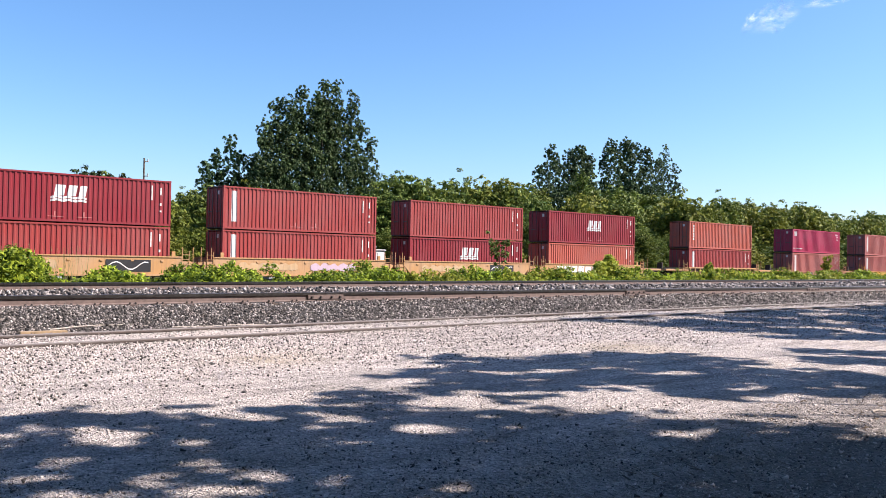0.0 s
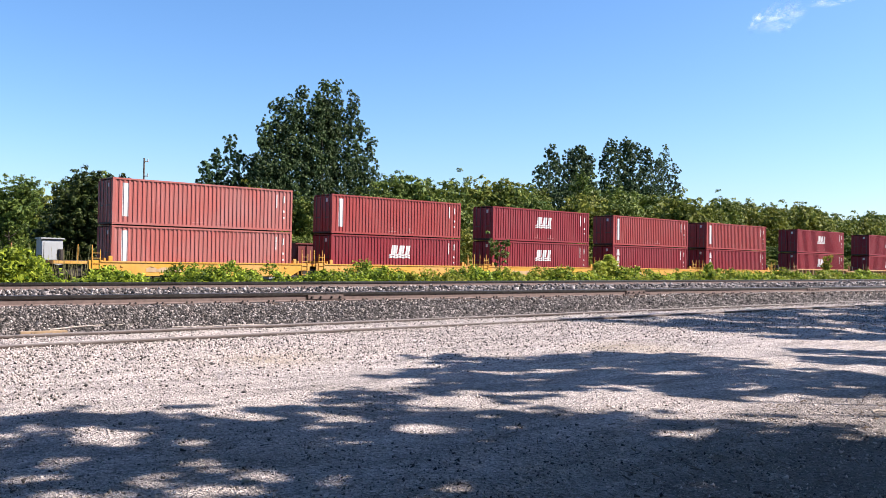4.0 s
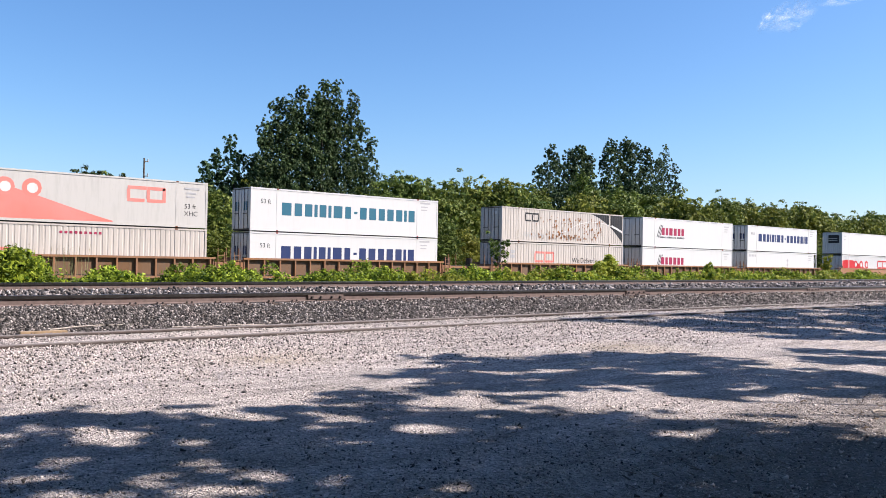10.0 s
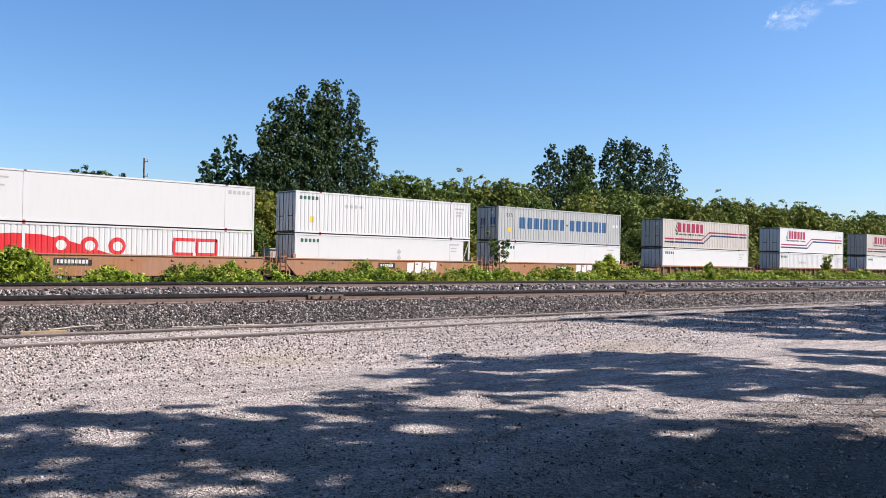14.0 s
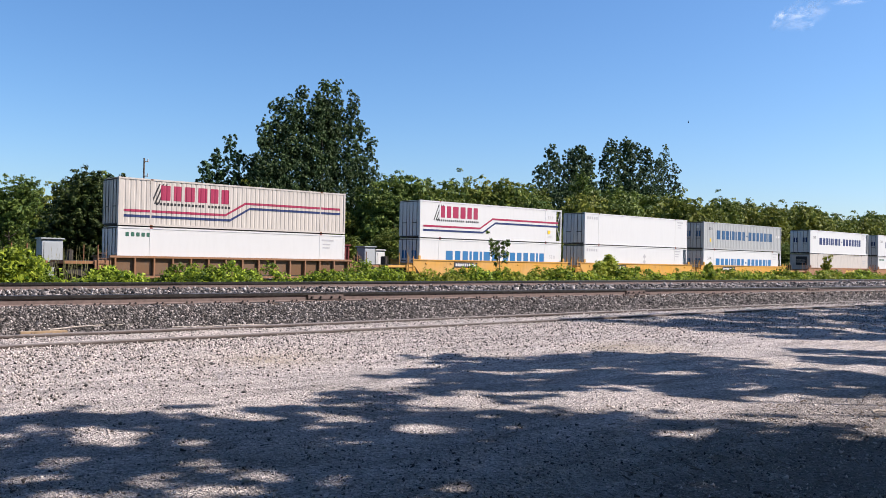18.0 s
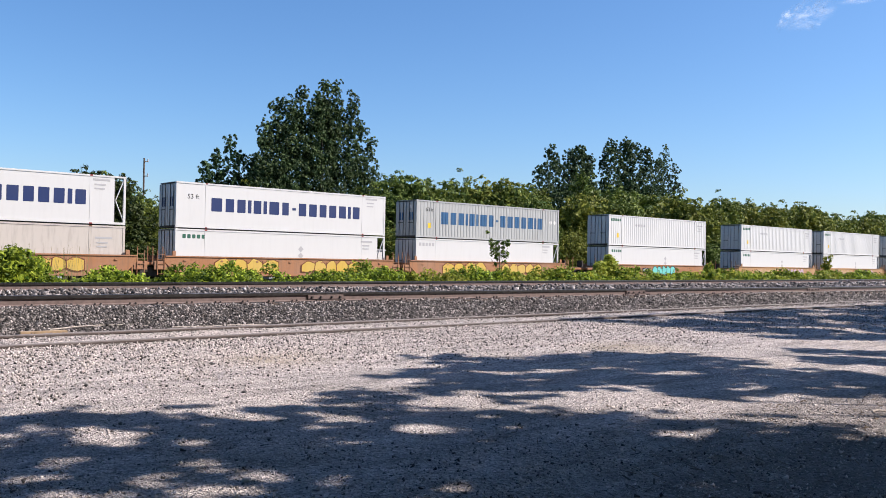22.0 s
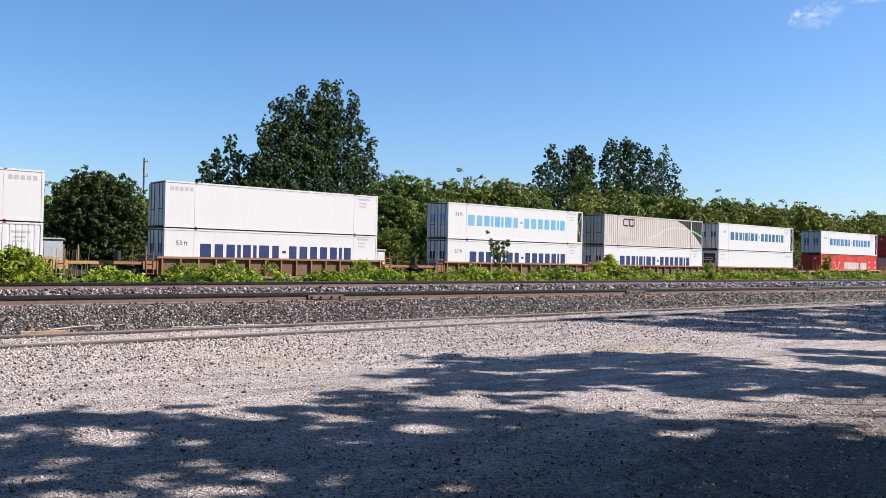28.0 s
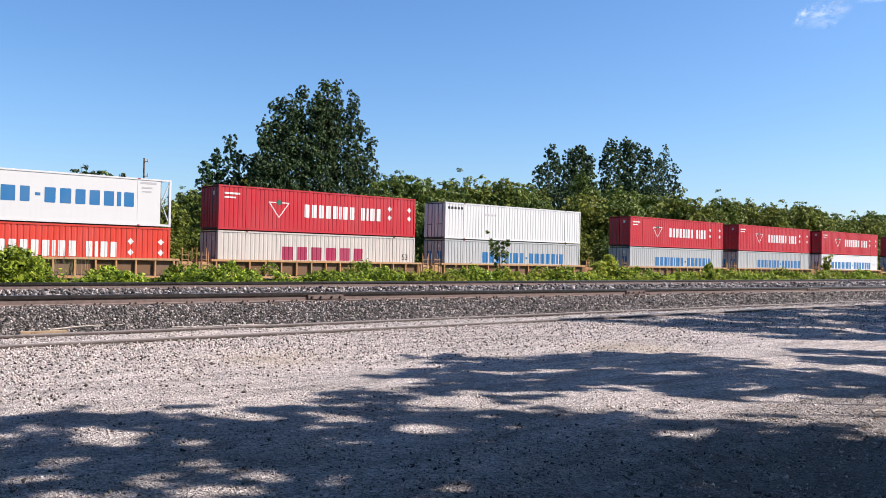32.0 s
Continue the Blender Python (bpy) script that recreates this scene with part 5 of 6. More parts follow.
def make_train():
    proto = {}
    ends = [(x, x + KINDS[a][0]) for x, a, b, w in TRAIN]
    for i, (x, upper, lower, well) in enumerate(TRAIN):
        L = KINDS[upper][0]
        mid = x + L / 2
        tall, crest = (TALL, TOP_Z) if L > 13 else (LOW, TOP_Z - 0.05)
        for k, z in ((upper, crest - tall), (lower, crest - 2 * tall - 0.045)):
            at = pose(mid, TRAIN_Y, z)
            if k in proto:
                c = copy_thing(proto[k], at)
            else:
                c = proto[k] = container(*KINDS[k])
            MOVES.append((c, mid, z))
        style, mat, top, label, marks = WELLS[well]
        left = x - ends[i - 1][1] if i else 3.4
        right = ends[i + 1][0] - ends[i][1] if i + 1 < len(TRAIN) else 3.4
        MOVES.append((well_car(L, style, mat, top, left, right, label, marks(i)), mid, RAIL_Z))


def motions():
    """The train rolls by at an even speed; the cloud drifts."""
    for thing, x, z in MOVES:
        walk(thing, [(t, pose(x - SPEED * t, TRAIN_Y, z)) for t in (0.0, 8.0, 16.0, 24.0, 32.0)])
    rows = []
    for t in (0.0, 16.0, 32.0):
        p = sky_spot(0.889 + 0.060 * t / 32, 0.031 - 0.010 * t / 32, 1500)
        rows.append((t, pose(p.x, p.y, p.z, 0, 0, -62)))
    walk(CLOUD, rows)
    # the insect darts in and out of the view, a few metres off
    rows = []
    for t, px, py in ((0.0, 1.3, -0.1), (7.4, 1.2, 0.0), (8.0, 0.870, 0.163), (8.6, 1.2, -0.1), (17.4, 1.25, 0.1), (18.0, 0.777, 0.246), (18.6, 0.7, -0.3), (22.2, 0.4, -0.3), (22.6, 0.572, 0.059), (23.0, 0.950, 0.036), (23.4, 1.35, 0.0), (32.0, 1.4, -0.1)):
        p = sky_spot(px, py, 6.0)
        rows.append((t, pose(p.x, p.y, p.z, 0, 0, -YAW)))
    walk(INSECT, rows)


make_train()


# ---- plants ----
DEAD_WOOD = plain("dead_wood", (0.34, 0.31, 0.28), 0.95, 0.0, 5)


def tufts(centres, out, radius, per, size, g, lift=0.3, tall=0.8):
    """Small clumps of leaves, one triangle each, round the centres; they spread outward and a little up."""
    n = len(centres) * per
    base, way = np.repeat(centres, per, 0), np.repeat(out, per, 0)
    rad = np.repeat(radius, per)[:, None]
    d = g.normal(size=(n, 3))
    d /= np.linalg.norm(d, axis=1, keepdims=True)
    d += 0.55 * way + np.array([0, 0, lift])
    d /= np.linalg.norm(d, axis=1, keepdims=True)
    c = base + d * rad * g.uniform(0.45, 1.12, (n, 1)) * np.array([1.0, 1.0, tall])
    nrm = d + g.normal(0, 0.38, (n, 3))
    nrm /= np.linalg.norm(nrm, axis=1, keepdims=True)
    u = np.cross(nrm, g.normal(size=(n, 3)))
    u /= np.linalg.norm(u, axis=1, keepdims=True) + 1e-9
    w = np.cross(nrm, u)
    s = (size if np.isscalar(size) else np.repeat(size, per)[:, None]) * g.uniform(0.6, 1.35, (n, 1))
    v = np.stack([c - u * s * 0.62 - w * s * 0.28, c - u * s * 0.15 + w * s * 0.55, c + u * s * 0.85 - w * s * 0.1], 1)
    return v.reshape(-1, 3), np.arange(3 * n, dtype=np.int32).reshape(n, 3)


def crown_data(name, lobes, count, size, seed, clump=0.5, per=36, tall=0.8):
    """A crown: leaves in clumps over a set of lobes (x, y, z, rx, ry, rz), ragged outside, with large dark leaves within."""
    g = np.random.default_rng(seed)
    lobes = np.array(lobes, float)
    area = lobes[:, 3] * lobes[:, 5] + lobes[:, 3] * lobes[:, 4]
    n = max(3, int(count * 0.93 / per))
    pick = g.choice(len(lobes), n, p=area / area.sum())
    d = g.normal(size=(n, 3))
    d /= np.linalg.norm(d, axis=1, keepdims=True)
    rough = 1 + 0.14 * np.sin(d[:, 0] * 7 + pick) * np.sin(d[:, 2] * 6 + 2 * pick) + 0.08 * np.sin(d[:, 1] * 13 + d[:, 2] * 11 + pick)
    r = g.uniform(0.70, 0.98, n) * rough
    c = lobes[pick, :3] + d * r[:, None] * lobes[pick, 3:]
    v, f = tufts(c, d, clump * g.uniform(0.55, 1.25, n), per, size, g, 0.3 if tall < 1 else 0.55, tall)
    m = max(6, int(count * 0.07))
    pick = g.choice(len(lobes), m, p=area / area.sum())
    d = g.normal(size=(m, 3))
    d /= np.linalg.norm(d, axis=1, keepdims=True)
    c = lobes[pick, :3] + d * g.uniform(0.3, 0.66, (m, 1)) * lobes[pick, 3:]
    v2, f2 = tufts(c, d, np.full(m, 0.05), 1, np.minimum(0.45 * lobes[pick, 3], 2.2 * size + 0.1), g, 0.0)
    return fast(name, np.concatenate([v, v2]), np.concatenate([f, f2 + len(v)]))


def limb_data(name, height, r0, branches, seed, reach_by=1.0):
    """A tapered trunk that leans a little, with limbs."""
    g = random.Random(seed)
    v, f = [], []

    def rod(a, b, ra, rb, n=7):
        k = len(v)
        q = (b - a).to_track_quat("Z", "Y").to_matrix()
        for p, r in ((a, ra), (b, rb)):
            for i in range(n):
                w = 6.28319 * i / n
                v.append(p + q @ Vector((math.cos(w) * r, math.sin(w) * r, 0)))
        f.extend((k + i, k + (i + 1) % n, k + n + (i + 1) % n, k + n + i) for i in range(n))

    at, r = Vector((0, 0, -0.3)), r0
    steps = 6
    spots = []
    for i in range(steps):
        nxt = at + Vector((g.uniform(-0.03, 0.03) * height, g.uniform(-0.03, 0.03) * height, (height + 0.3) / steps))
        rod(at, nxt, r, r * 0.78)
        at, r = nxt, r * 0.78
        spots.append((at.copy(), r))
    for i in range(branches):
        p, rr = g.choice(spots[1:5])
        w = g.uniform(0, 6.28)
        reach = height * g.uniform(0.14, 0.3) * reach_by
        mid = p + Vector((math.cos(w) * reach * 0.6, math.sin(w) * reach * 0.6, reach * 0.55))
        tip = mid + Vector((math.cos(w) * reach * 0.5, math.sin(w) * reach * 0.5, reach * g.uniform(0.3, 0.7)))
        rod(p, mid, rr * 0.6, rr * 0.38, 5)
        rod(mid, tip, rr * 0.38, rr * 0.12, 5)
    return data_of(name, v, f)


def tree(name, at, lobes, count, size, material, height, r0, seed, label, category="tree", group="", clump=0.5, per=36, stub=False):
    t = empty(name, at)
    tagged(t, label, category, group)
    solid("trunk", limb_data("trunk", height, r0, 9, seed, 0.4 if stub else 1.0), BARK, t)
    solid("crown", crown_data("crown", lobes, count, size, seed, clump, per, 1.3 if stub else 0.8), material, t)
    return t


def round_lobes(w, h, base, n, seed, upright=1.0):
    """Lobes heaped into a broad crown w wide from base up to h."""
    g = random.Random(seed)
    out = [(0, 0, (base + h) / 2, w * 0.36, w * 0.34, (h - base) * 0.42)]
    for i in range(n):
        a = g.uniform(0, 6.283)
        k = g.uniform(0, 1)
        z = base + (h - base) * (0.14 + 0.60 * k)
        rad = w / 2 * (1.0 - 0.75 * k ** 1.6) * g.uniform(0.6, 1.0)
        s = w * g.uniform(0.12, 0.20)
        out.append((rad * math.cos(a), rad * math.sin(a), z, s, s, s * upright * g.uniform(0.8, 1.25)))
    return out


def column_lobes(spires, base):
    """Upright poplar spires (x, y, top, radius): short boughs set round each stem, closing to a point."""
    g = random.Random(len(spires))
    out = []
    for x, y, top, r in spires:
        z, a = base, g.uniform(0, 6.28)
        while z < top - 0.45:
            u = (z - base) / (top - base)
            reach = r * (1.3 - 0.95 * u ** 5)
            for k in range(2 if r < 1.5 else 3 if r < 2.2 else 5):
                a += 2.4
                d = reach * g.uniform(0.35, 0.95)
                s = g.uniform(0.42, 0.72) * (0.72 + 0.28 * r)
                out.append((x + d * math.cos(a), y + d * math.sin(a), z + g.uniform(-0.3, 0.3), s, s, s * g.uniform(1.0, 1.6)))
            z += 0.5 + 0.16 * r
        out.append((x, y, top - 0.5, 0.32, 0.32, 0.6))
    return out


def along(px, y):
    """The x at depth y along the line of sight that runs through the given part of the view's width (0 to 1)."""
    return y * math.tan(radians(YAW) + math.atan((px - 0.5) * 2 * math.tan(radians(27.1))))


def make_far_plants():
    # the tall poplars behind the train
    tree("poplar_tree", (along(0.362, 95), 95, -0.5), column_lobes([(-9.5, 0, 14.6, 1.0), (-8.5, 0, 19.2, 1.0), (-6.5, 0.5, 21.4, 1.15), (-5.0, 0, 22.4, 1.1), (-2.9, 0.6, 23.9, 0.95), (-1.2, -0.4, 23.2, 1.1), (0.3, 0, 24.9, 1.15), (2.0, 0.4, 25.0, 1.15), (4.4, 0, 24.1, 0.95),
         (6.2, 0.4, 19.8, 1.1), (7.5, 0, 18.2, 0.95), (8.3, 0, 13.6, 1.0), (-6.0, 1.5, 18.8, 2.1), (-3.2, 1.5, 21.0, 2.2), (0.6, 1.5, 22.6, 2.2), (3.6, 1.5, 21.6, 2.0), (6.2, 1.5, 16.5, 1.9)], 1.0), 185000, 0.205, LEAF_POPLAR, 19, 0.45, 11, "tall dark green poplar with several upright spires", group="poplars", clump=0.2, per=16, stub=True)
    tree("poplar_tree", (along(0.265, 97), 97, -0.5), column_lobes([(-4.0, 0, 13.8, 0.8), (-2.5, 0.4, 14.8, 1.0), (-0.9, 0, 16.6, 1.15), (0.8, 0.5, 15.2, 1.1), (2.2, 0, 14.2, 1.2), (4.0, 0, 14.6, 1.4), (5.8, 0, 13.8, 1.6), (-1.5, 1.5, 12.5, 1.9), (2.0, 1.5, 12.0, 2.0)], 0.8), 52000, 0.24, LEAF_POPLAR, 11, 0.28, 12, "smaller dark green poplar beside the tall one", group="poplars", clump=0.2, per=16, stub=True)
    tree("poplar_tree", (along(0.640, 108), 108, -0.5), column_lobes([(-9.6, 0, 15.7, 1.5), (-7.6, 0, 19.5, 1.7), (-4.8, 0, 23.1, 1.7), (-2.4, 1, 21.5, 1.8), (0.6, 0, 23.1, 2.0), (2.9, 0, 24.1, 2.2), (6.8, 1, 22.7, 1.6), (5.0, 0, 21.1, 2.0), (-6.0, -1, 16.2, 2.7), (-1.6, -1, 16.7, 3.0), (3.6, -1, 16.7, 3.0)], 1.0), 80000, 0.29, LEAF_POPLAR, 18, 0.4, 13, "dark green poplar with ragged upright spires", group="poplars", clump=0.27, per=18, stub=True)
    tree("poplar_tree", (along(0.703, 110), 110, -0.5), column_lobes([(-5.2, 0, 25.7, 1.8), (-2.4, 1, 26.7, 2.1), (0.8, 0, 27.1, 2.2), (3.6, 0, 27.3, 2.1), (6.0, -1, 25.9, 1.8), (8.0, 0, 22.3, 1.7), (-5.0, -1, 17.7, 3.0), (0.0, -1, 18.7, 3.2), (5.0, -1, 17.7, 3.0)], 1.0), 88000, 0.29, LEAF_POPLAR, 20, 0.42, 14, "tall dark green poplar in a clump", group="poplars", clump=0.27, per=18, stub=True)
    tree("poplar_tree", (along(0.750, 112), 112, -0.5), column_lobes([(-3.2, 0, 24.7, 1.6), (-0.8, 1, 25.3, 1.6), (1.1, 1, 27.7, 1.5), (3.3, 0, 24.3, 1.5), (4.6, 0, 19.9, 1.6), (-1.0, 0, 15.7, 2.6), (2.4, 0, 14.7, 2.6), (-4.4, 0, 18.7, 2.0)], 1.0), 40000, 0.26, LEAF_POPLAR, 19, 0.32, 15, "slim poplar with an open crown", group="poplars", clump=0.27, per=18, stub=True)
    tree("broadleaf_tree", (along(0.657, 101), 101, -0.5), column_lobes([(0, 0, 17.6, 2.6), (-2.6, 0, 13.5, 2.2), (2.4, 0, 15.0, 2.2)], 1.0), 24000, 0.26, LEAF_BROAD, 13, 0.25, 16, "yellowish-green tree before the dark poplars", group="trees behind the train", clump=0.5, stub=True)
    # the mixed belt behind the train
    kinds = []
    for i, (w, h, mat, n) in enumerate([(8.0, 8.6, LEAF_BROAD, 18), (7.5, 7.6, LEAF_OLIVE, 16), (9.0, 9.4, LEAF_BROAD, 20), (7.5, 6.6, LEAF_BROAD, 15), (8.5, 8.0, LEAF_OLIVE, 18), (8.0, 10.0, LEAF_BROAD, 18)]):
        kinds.append((w, h, mat, n))
    g = random.Random(21)
    labels = ["round green broadleaf tree in a dense belt", "yellowish-green broadleaf tree in a dense belt", "tall green broadleaf tree in a dense belt",
              "low bushy green tree behind the train", "olive-green bushy tree behind the train", "tall narrow green tree in the belt"]
    rows = []
    x = 9.0
    while x < 172:                       # front edge
        rows.append((x, g.uniform(64.5, 68.5), g.uniform(4.6, 6.6) * (0.92 if x < 45 else 1.1)))
        x += g.uniform(3.6, 5.2) * (1 if x < 110 else 1.6)
    x = 12.0
    while x < 232:                       # taller, behind
        want = 8.2 if x < 40 else 10.2 if x < 62 else 12.0 if x < 110 else 12.4 if x < 160 else 13.5
        rows.append((x, g.uniform(78, 90), want * g.uniform(0.85, 1.12)))
        x += g.uniform(3.6, 5.6) * (1 if x < 150 else 1.4)
    for px, y, tall in ((-0.02, 70, 8.6), (0.015, 74, 8.8), (0.05, 82, 8.6), (0.105, 90, 10.4), (0.13, 92, 10.0), (0.2, 92, 9.6), (0.22, 94, 9.2), (0.175, 70, 7.4), (0.556, 88, 13.6), (0.575, 86, 12.4), (0.596, 90, 13.0), (0.535, 90, 13.0)):
        rows.append((along(px, y), y, tall))
    x = 132.0
    while x < 262:                       # the far end of the belt
        rows.append((x, g.uniform(95, 104), 15.2 * g.uniform(0.92, 1.05)))
        x += g.uniform(4.2, 6.2)
    rows = [q for q in rows if not (q[1] < 72 and 13.5 < q[0] < 26.5)]
    tree("dense_bush", (along(0.108, 64.5), 64.5, -0.6), [(0, 0, 3.9, 3.5, 3.2, 4.2), (-2.6, -0.4, 3.0, 1.9, 1.8, 3.0), (2.7, 0.2, 3.0, 1.9, 1.8, 3.1), (0.8, -1.2, 5.6, 2.1, 1.9, 2.4), (-1.2, -1.0, 5.3, 2.0, 1.8, 2.4), (0.4, -1.8, 2.4, 2.4, 1.6, 2.3)], 42000, 0.135, LEAF_SHADED, 5.5, 0.2, 31, "large round green bush behind the train, coloured dark for shade", "bush", clump=0.28, per=24)
    made = {}
    for x, y, tall in rows:
        tall *= 1.12 if y > 76 and x > 72 else 1.02
        k = g.randrange(6)
        w, h, mat, n = kinds[k]
        far = x > 105 or y > 76
        key = k + 6 * far
        if far:
            w, h = w * 1.5, h * 1.5
        turn = g.uniform(0, 360)
        if key not in made:
            made[key] = t = tree("broadleaf_tree", (x, y, -0.6), round_lobes(w, h, 0.2, 2 * n, 40 + k), 15000 if far else 19000, 0.255 if far else 0.13, mat, h * 0.7, 0.16, 50 + k, labels[k], "tree", "trees behind the train", 0.5 if far else 0.28, 22)
            t.scale = (max(tall / h, 0.75), max(tall / h, 0.75), tall / h)
        else:
            s = tall / h
            q = made[key].scale
            copy_thing(made[key], pose(x, y, -0.6, 0, 0, turn) @ Matrix.Diagonal((max(s, 0.75) / q.x, max(s, 0.75) / q.x, s / q.z, 1)))
    # a dead tree whose bare twigs stick out above the belt
    dead = empty("bare_tree", (along(0.931, 92), 92, -0.6))
    tagged(dead, "bare grey dead tree above the green belt", "tree")
    solid("trunk", limb_data("trunk", 13.5, 0.14, 26, 77, 0.7), DEAD_WOOD, dead)


def mound_strip(name, x0, x1, y0, y1, height, count, size, material, seed, label):
    """Creepers heaped over the verge: leaves over a lumpy surface."""
    g = np.random.default_rng(seed)
    n = count // 24
    x = x0 + (x1 - x0) * g.uniform(0, 1, n) ** 1.5
    v = g.uniform(0, 1, n)
    drift = 0.061 * np.clip(x, 0, 70)
    y = y0 + drift + (y1 - y0) * v
    top = np.array([height(a) for a in x]) * (0.66 + 0.26 * np.sin(x * 1.3 + 2.1 * np.sin(y)) * np.cos(x * 0.37 + y) + 0.22 * np.sin(2.9 * x + 1.7 * np.sin(0.8 * x))) * np.sin(np.pi * (0.12 + 0.80 * v)) ** 0.5
    base = np.array([ground_z(a, b) for a, b in zip(x, y)])
    z = base + np.maximum(0.05, top) * np.where(g.uniform(size=n) < 0.75, g.uniform(0.7, 1.05, n), g.uniform(0.1, 0.8, n))
    out = np.tile(np.array([0.25, -0.6, 0.5]), (n, 1))
    vv, f = tufts(np.stack([x, y, z], 1), out, g.uniform(0.12, 0.34, n) * (1 + 0.008 * (x - x0)), 24, size * (1 + 0.012 * (x - x0)), g, 0.4)
    return tagged(solid(name, fast(name, vv, f), material), label, "undergrowth", kind="stuff")


def sapling(at, h, w, count, material, seed):
    """A thin stem that forks into a few twigs, with leaves strung along them."""
    g = random.Random(seed)
    t = empty("sapling", at)
    tagged(t, "young leafy sapling standing in the weeds", "sapling", "saplings on the verge")
    solid("stem", tube("stem", (0, 0, 0), (0, 0, h * 0.62), 0.028, 0.014), BARK, t)
    lobes = []
    for i in range(7):
        z0 = h * (0.34 + 0.045 * i)
        a = g.uniform(0, 6.28)
        tip = (w / 2 * math.cos(a) * g.uniform(0.5, 1), 0.5 * math.sin(a), min(h, z0 + h * g.uniform(0.22, 0.42)))
        solid("twig", tube("twig", (0, 0, z0), tip, 0.013, 0.005, 5), BARK, t)
        for k in range(4):
            u = 0.35 + 0.22 * k
            lobes.append((tip[0] * u, tip[1] * u, z0 + (tip[2] - z0) * u, 0.1 + 0.04 * w, 0.1, 0.12 + 0.03 * h))
    solid("leaves", crown_data("leaves", lobes, count, 0.13, seed, 0.16, 12), material, t)


def make_near_plants():
    hump = lambda x: (1.08 + 0.17 * math.sin(0.9 * x) + 0.14 * math.sin(2.3 * x + 1)) * (0.5 if 26.0 < x < 28.2 else 0.4 if 8.7 < x < 9.7 or 11.8 < x < 12.3 else 1.0)
    mound_strip("creepers", 5, 130, 28.0, 32.5, hump, 205000, 0.088, LEAF_VINE, 61, "bright green creepers and weeds heaped along the verge")
    mound_strip("weeds", 24, 150, 27.8, 31.5, lambda x: 1.1 + 0.25 * math.sin(1.7 * x), 52000, 0.09, LEAF_WEED, 62, "yellow-green weeds along the verge")
    tree("bush", (along(0.010, 29.5), 29.4, -0.38), [(-1.2, 0, 0.9, 1.0, 0.9, 0.95), (0.1, 0, 1.05, 0.9, 0.9, 0.75), (-0.6, -0.3, 0.7, 1.2, 0.8, 0.8)], 15000, 0.10, LEAF_VINE, 0.9, 0.03, 63, "bright green creeper-covered bush", "bush", clump=0.26, per=24)
    tree("bush", (along(0.684, 33.0), 33.0, ground_z(along(0.684, 33.0), 33.0)), [(-0.75, 0, 0.75, 0.6, 0.5, 0.7), (0.1, 0, 0.95, 0.6, 0.5, 0.85), (0.85, 0, 0.7, 0.5, 0.5, 0.55), (0.4, 0, 1.6, 0.35, 0.3, 0.45), (-0.5, 0, 1.35, 0.3, 0.3, 0.4)], 7000, 0.12, LEAF_BRIGHT, 1.4, 0.03, 64, "light green leafy bush on the verge", "bush", clump=0.22, per=20)
    # saplings on the verge
    for px, y, h, w, n, mat, seed in ((0.564, 33.0, 3.25, 1.5, 520, LEAF_BROAD, 71), (0.936, 36.0, 2.6, 0.9, 1000, LEAF_WEED, 73), (0.805, 35.0, 1.7, 1.2, 1500, LEAF_BRIGHT, 74)):
        x = along(px, y)
        z = ground_z(x, y) + 0.3
        sapling((x, y, z - 0.3), h, w, n, mat, seed)
    # dry grass stems by the bush
    g = np.random.default_rng(75)
    n = 60
    x = along(0.02, 31) + g.uniform(-1.6, 2.2, n)
    y = 31 + g.uniform(-0.6, 0.6, n)
    h = g.uniform(1.0, 1.95, n)
    b = np.stack([x, y, np.full(n, -0.25)], 1)
    lean = np.stack([g.uniform(-0.3, 0.3, n), g.uniform(-0.2, 0.2, n), h], 1)
    wv = np.array([0.009, 0, 0])
    v = np.stack([b - wv, b + wv, b + lean + wv * 0.4, b + lean - wv * 0.4], 1).reshape(-1, 3)
    tagged(solid("tall_grass", fast("tall_grass", v, np.arange(4 * n).reshape(n, 4)), GRASS), "tall dry grass stems above the creepers", "grass", kind="stuff")


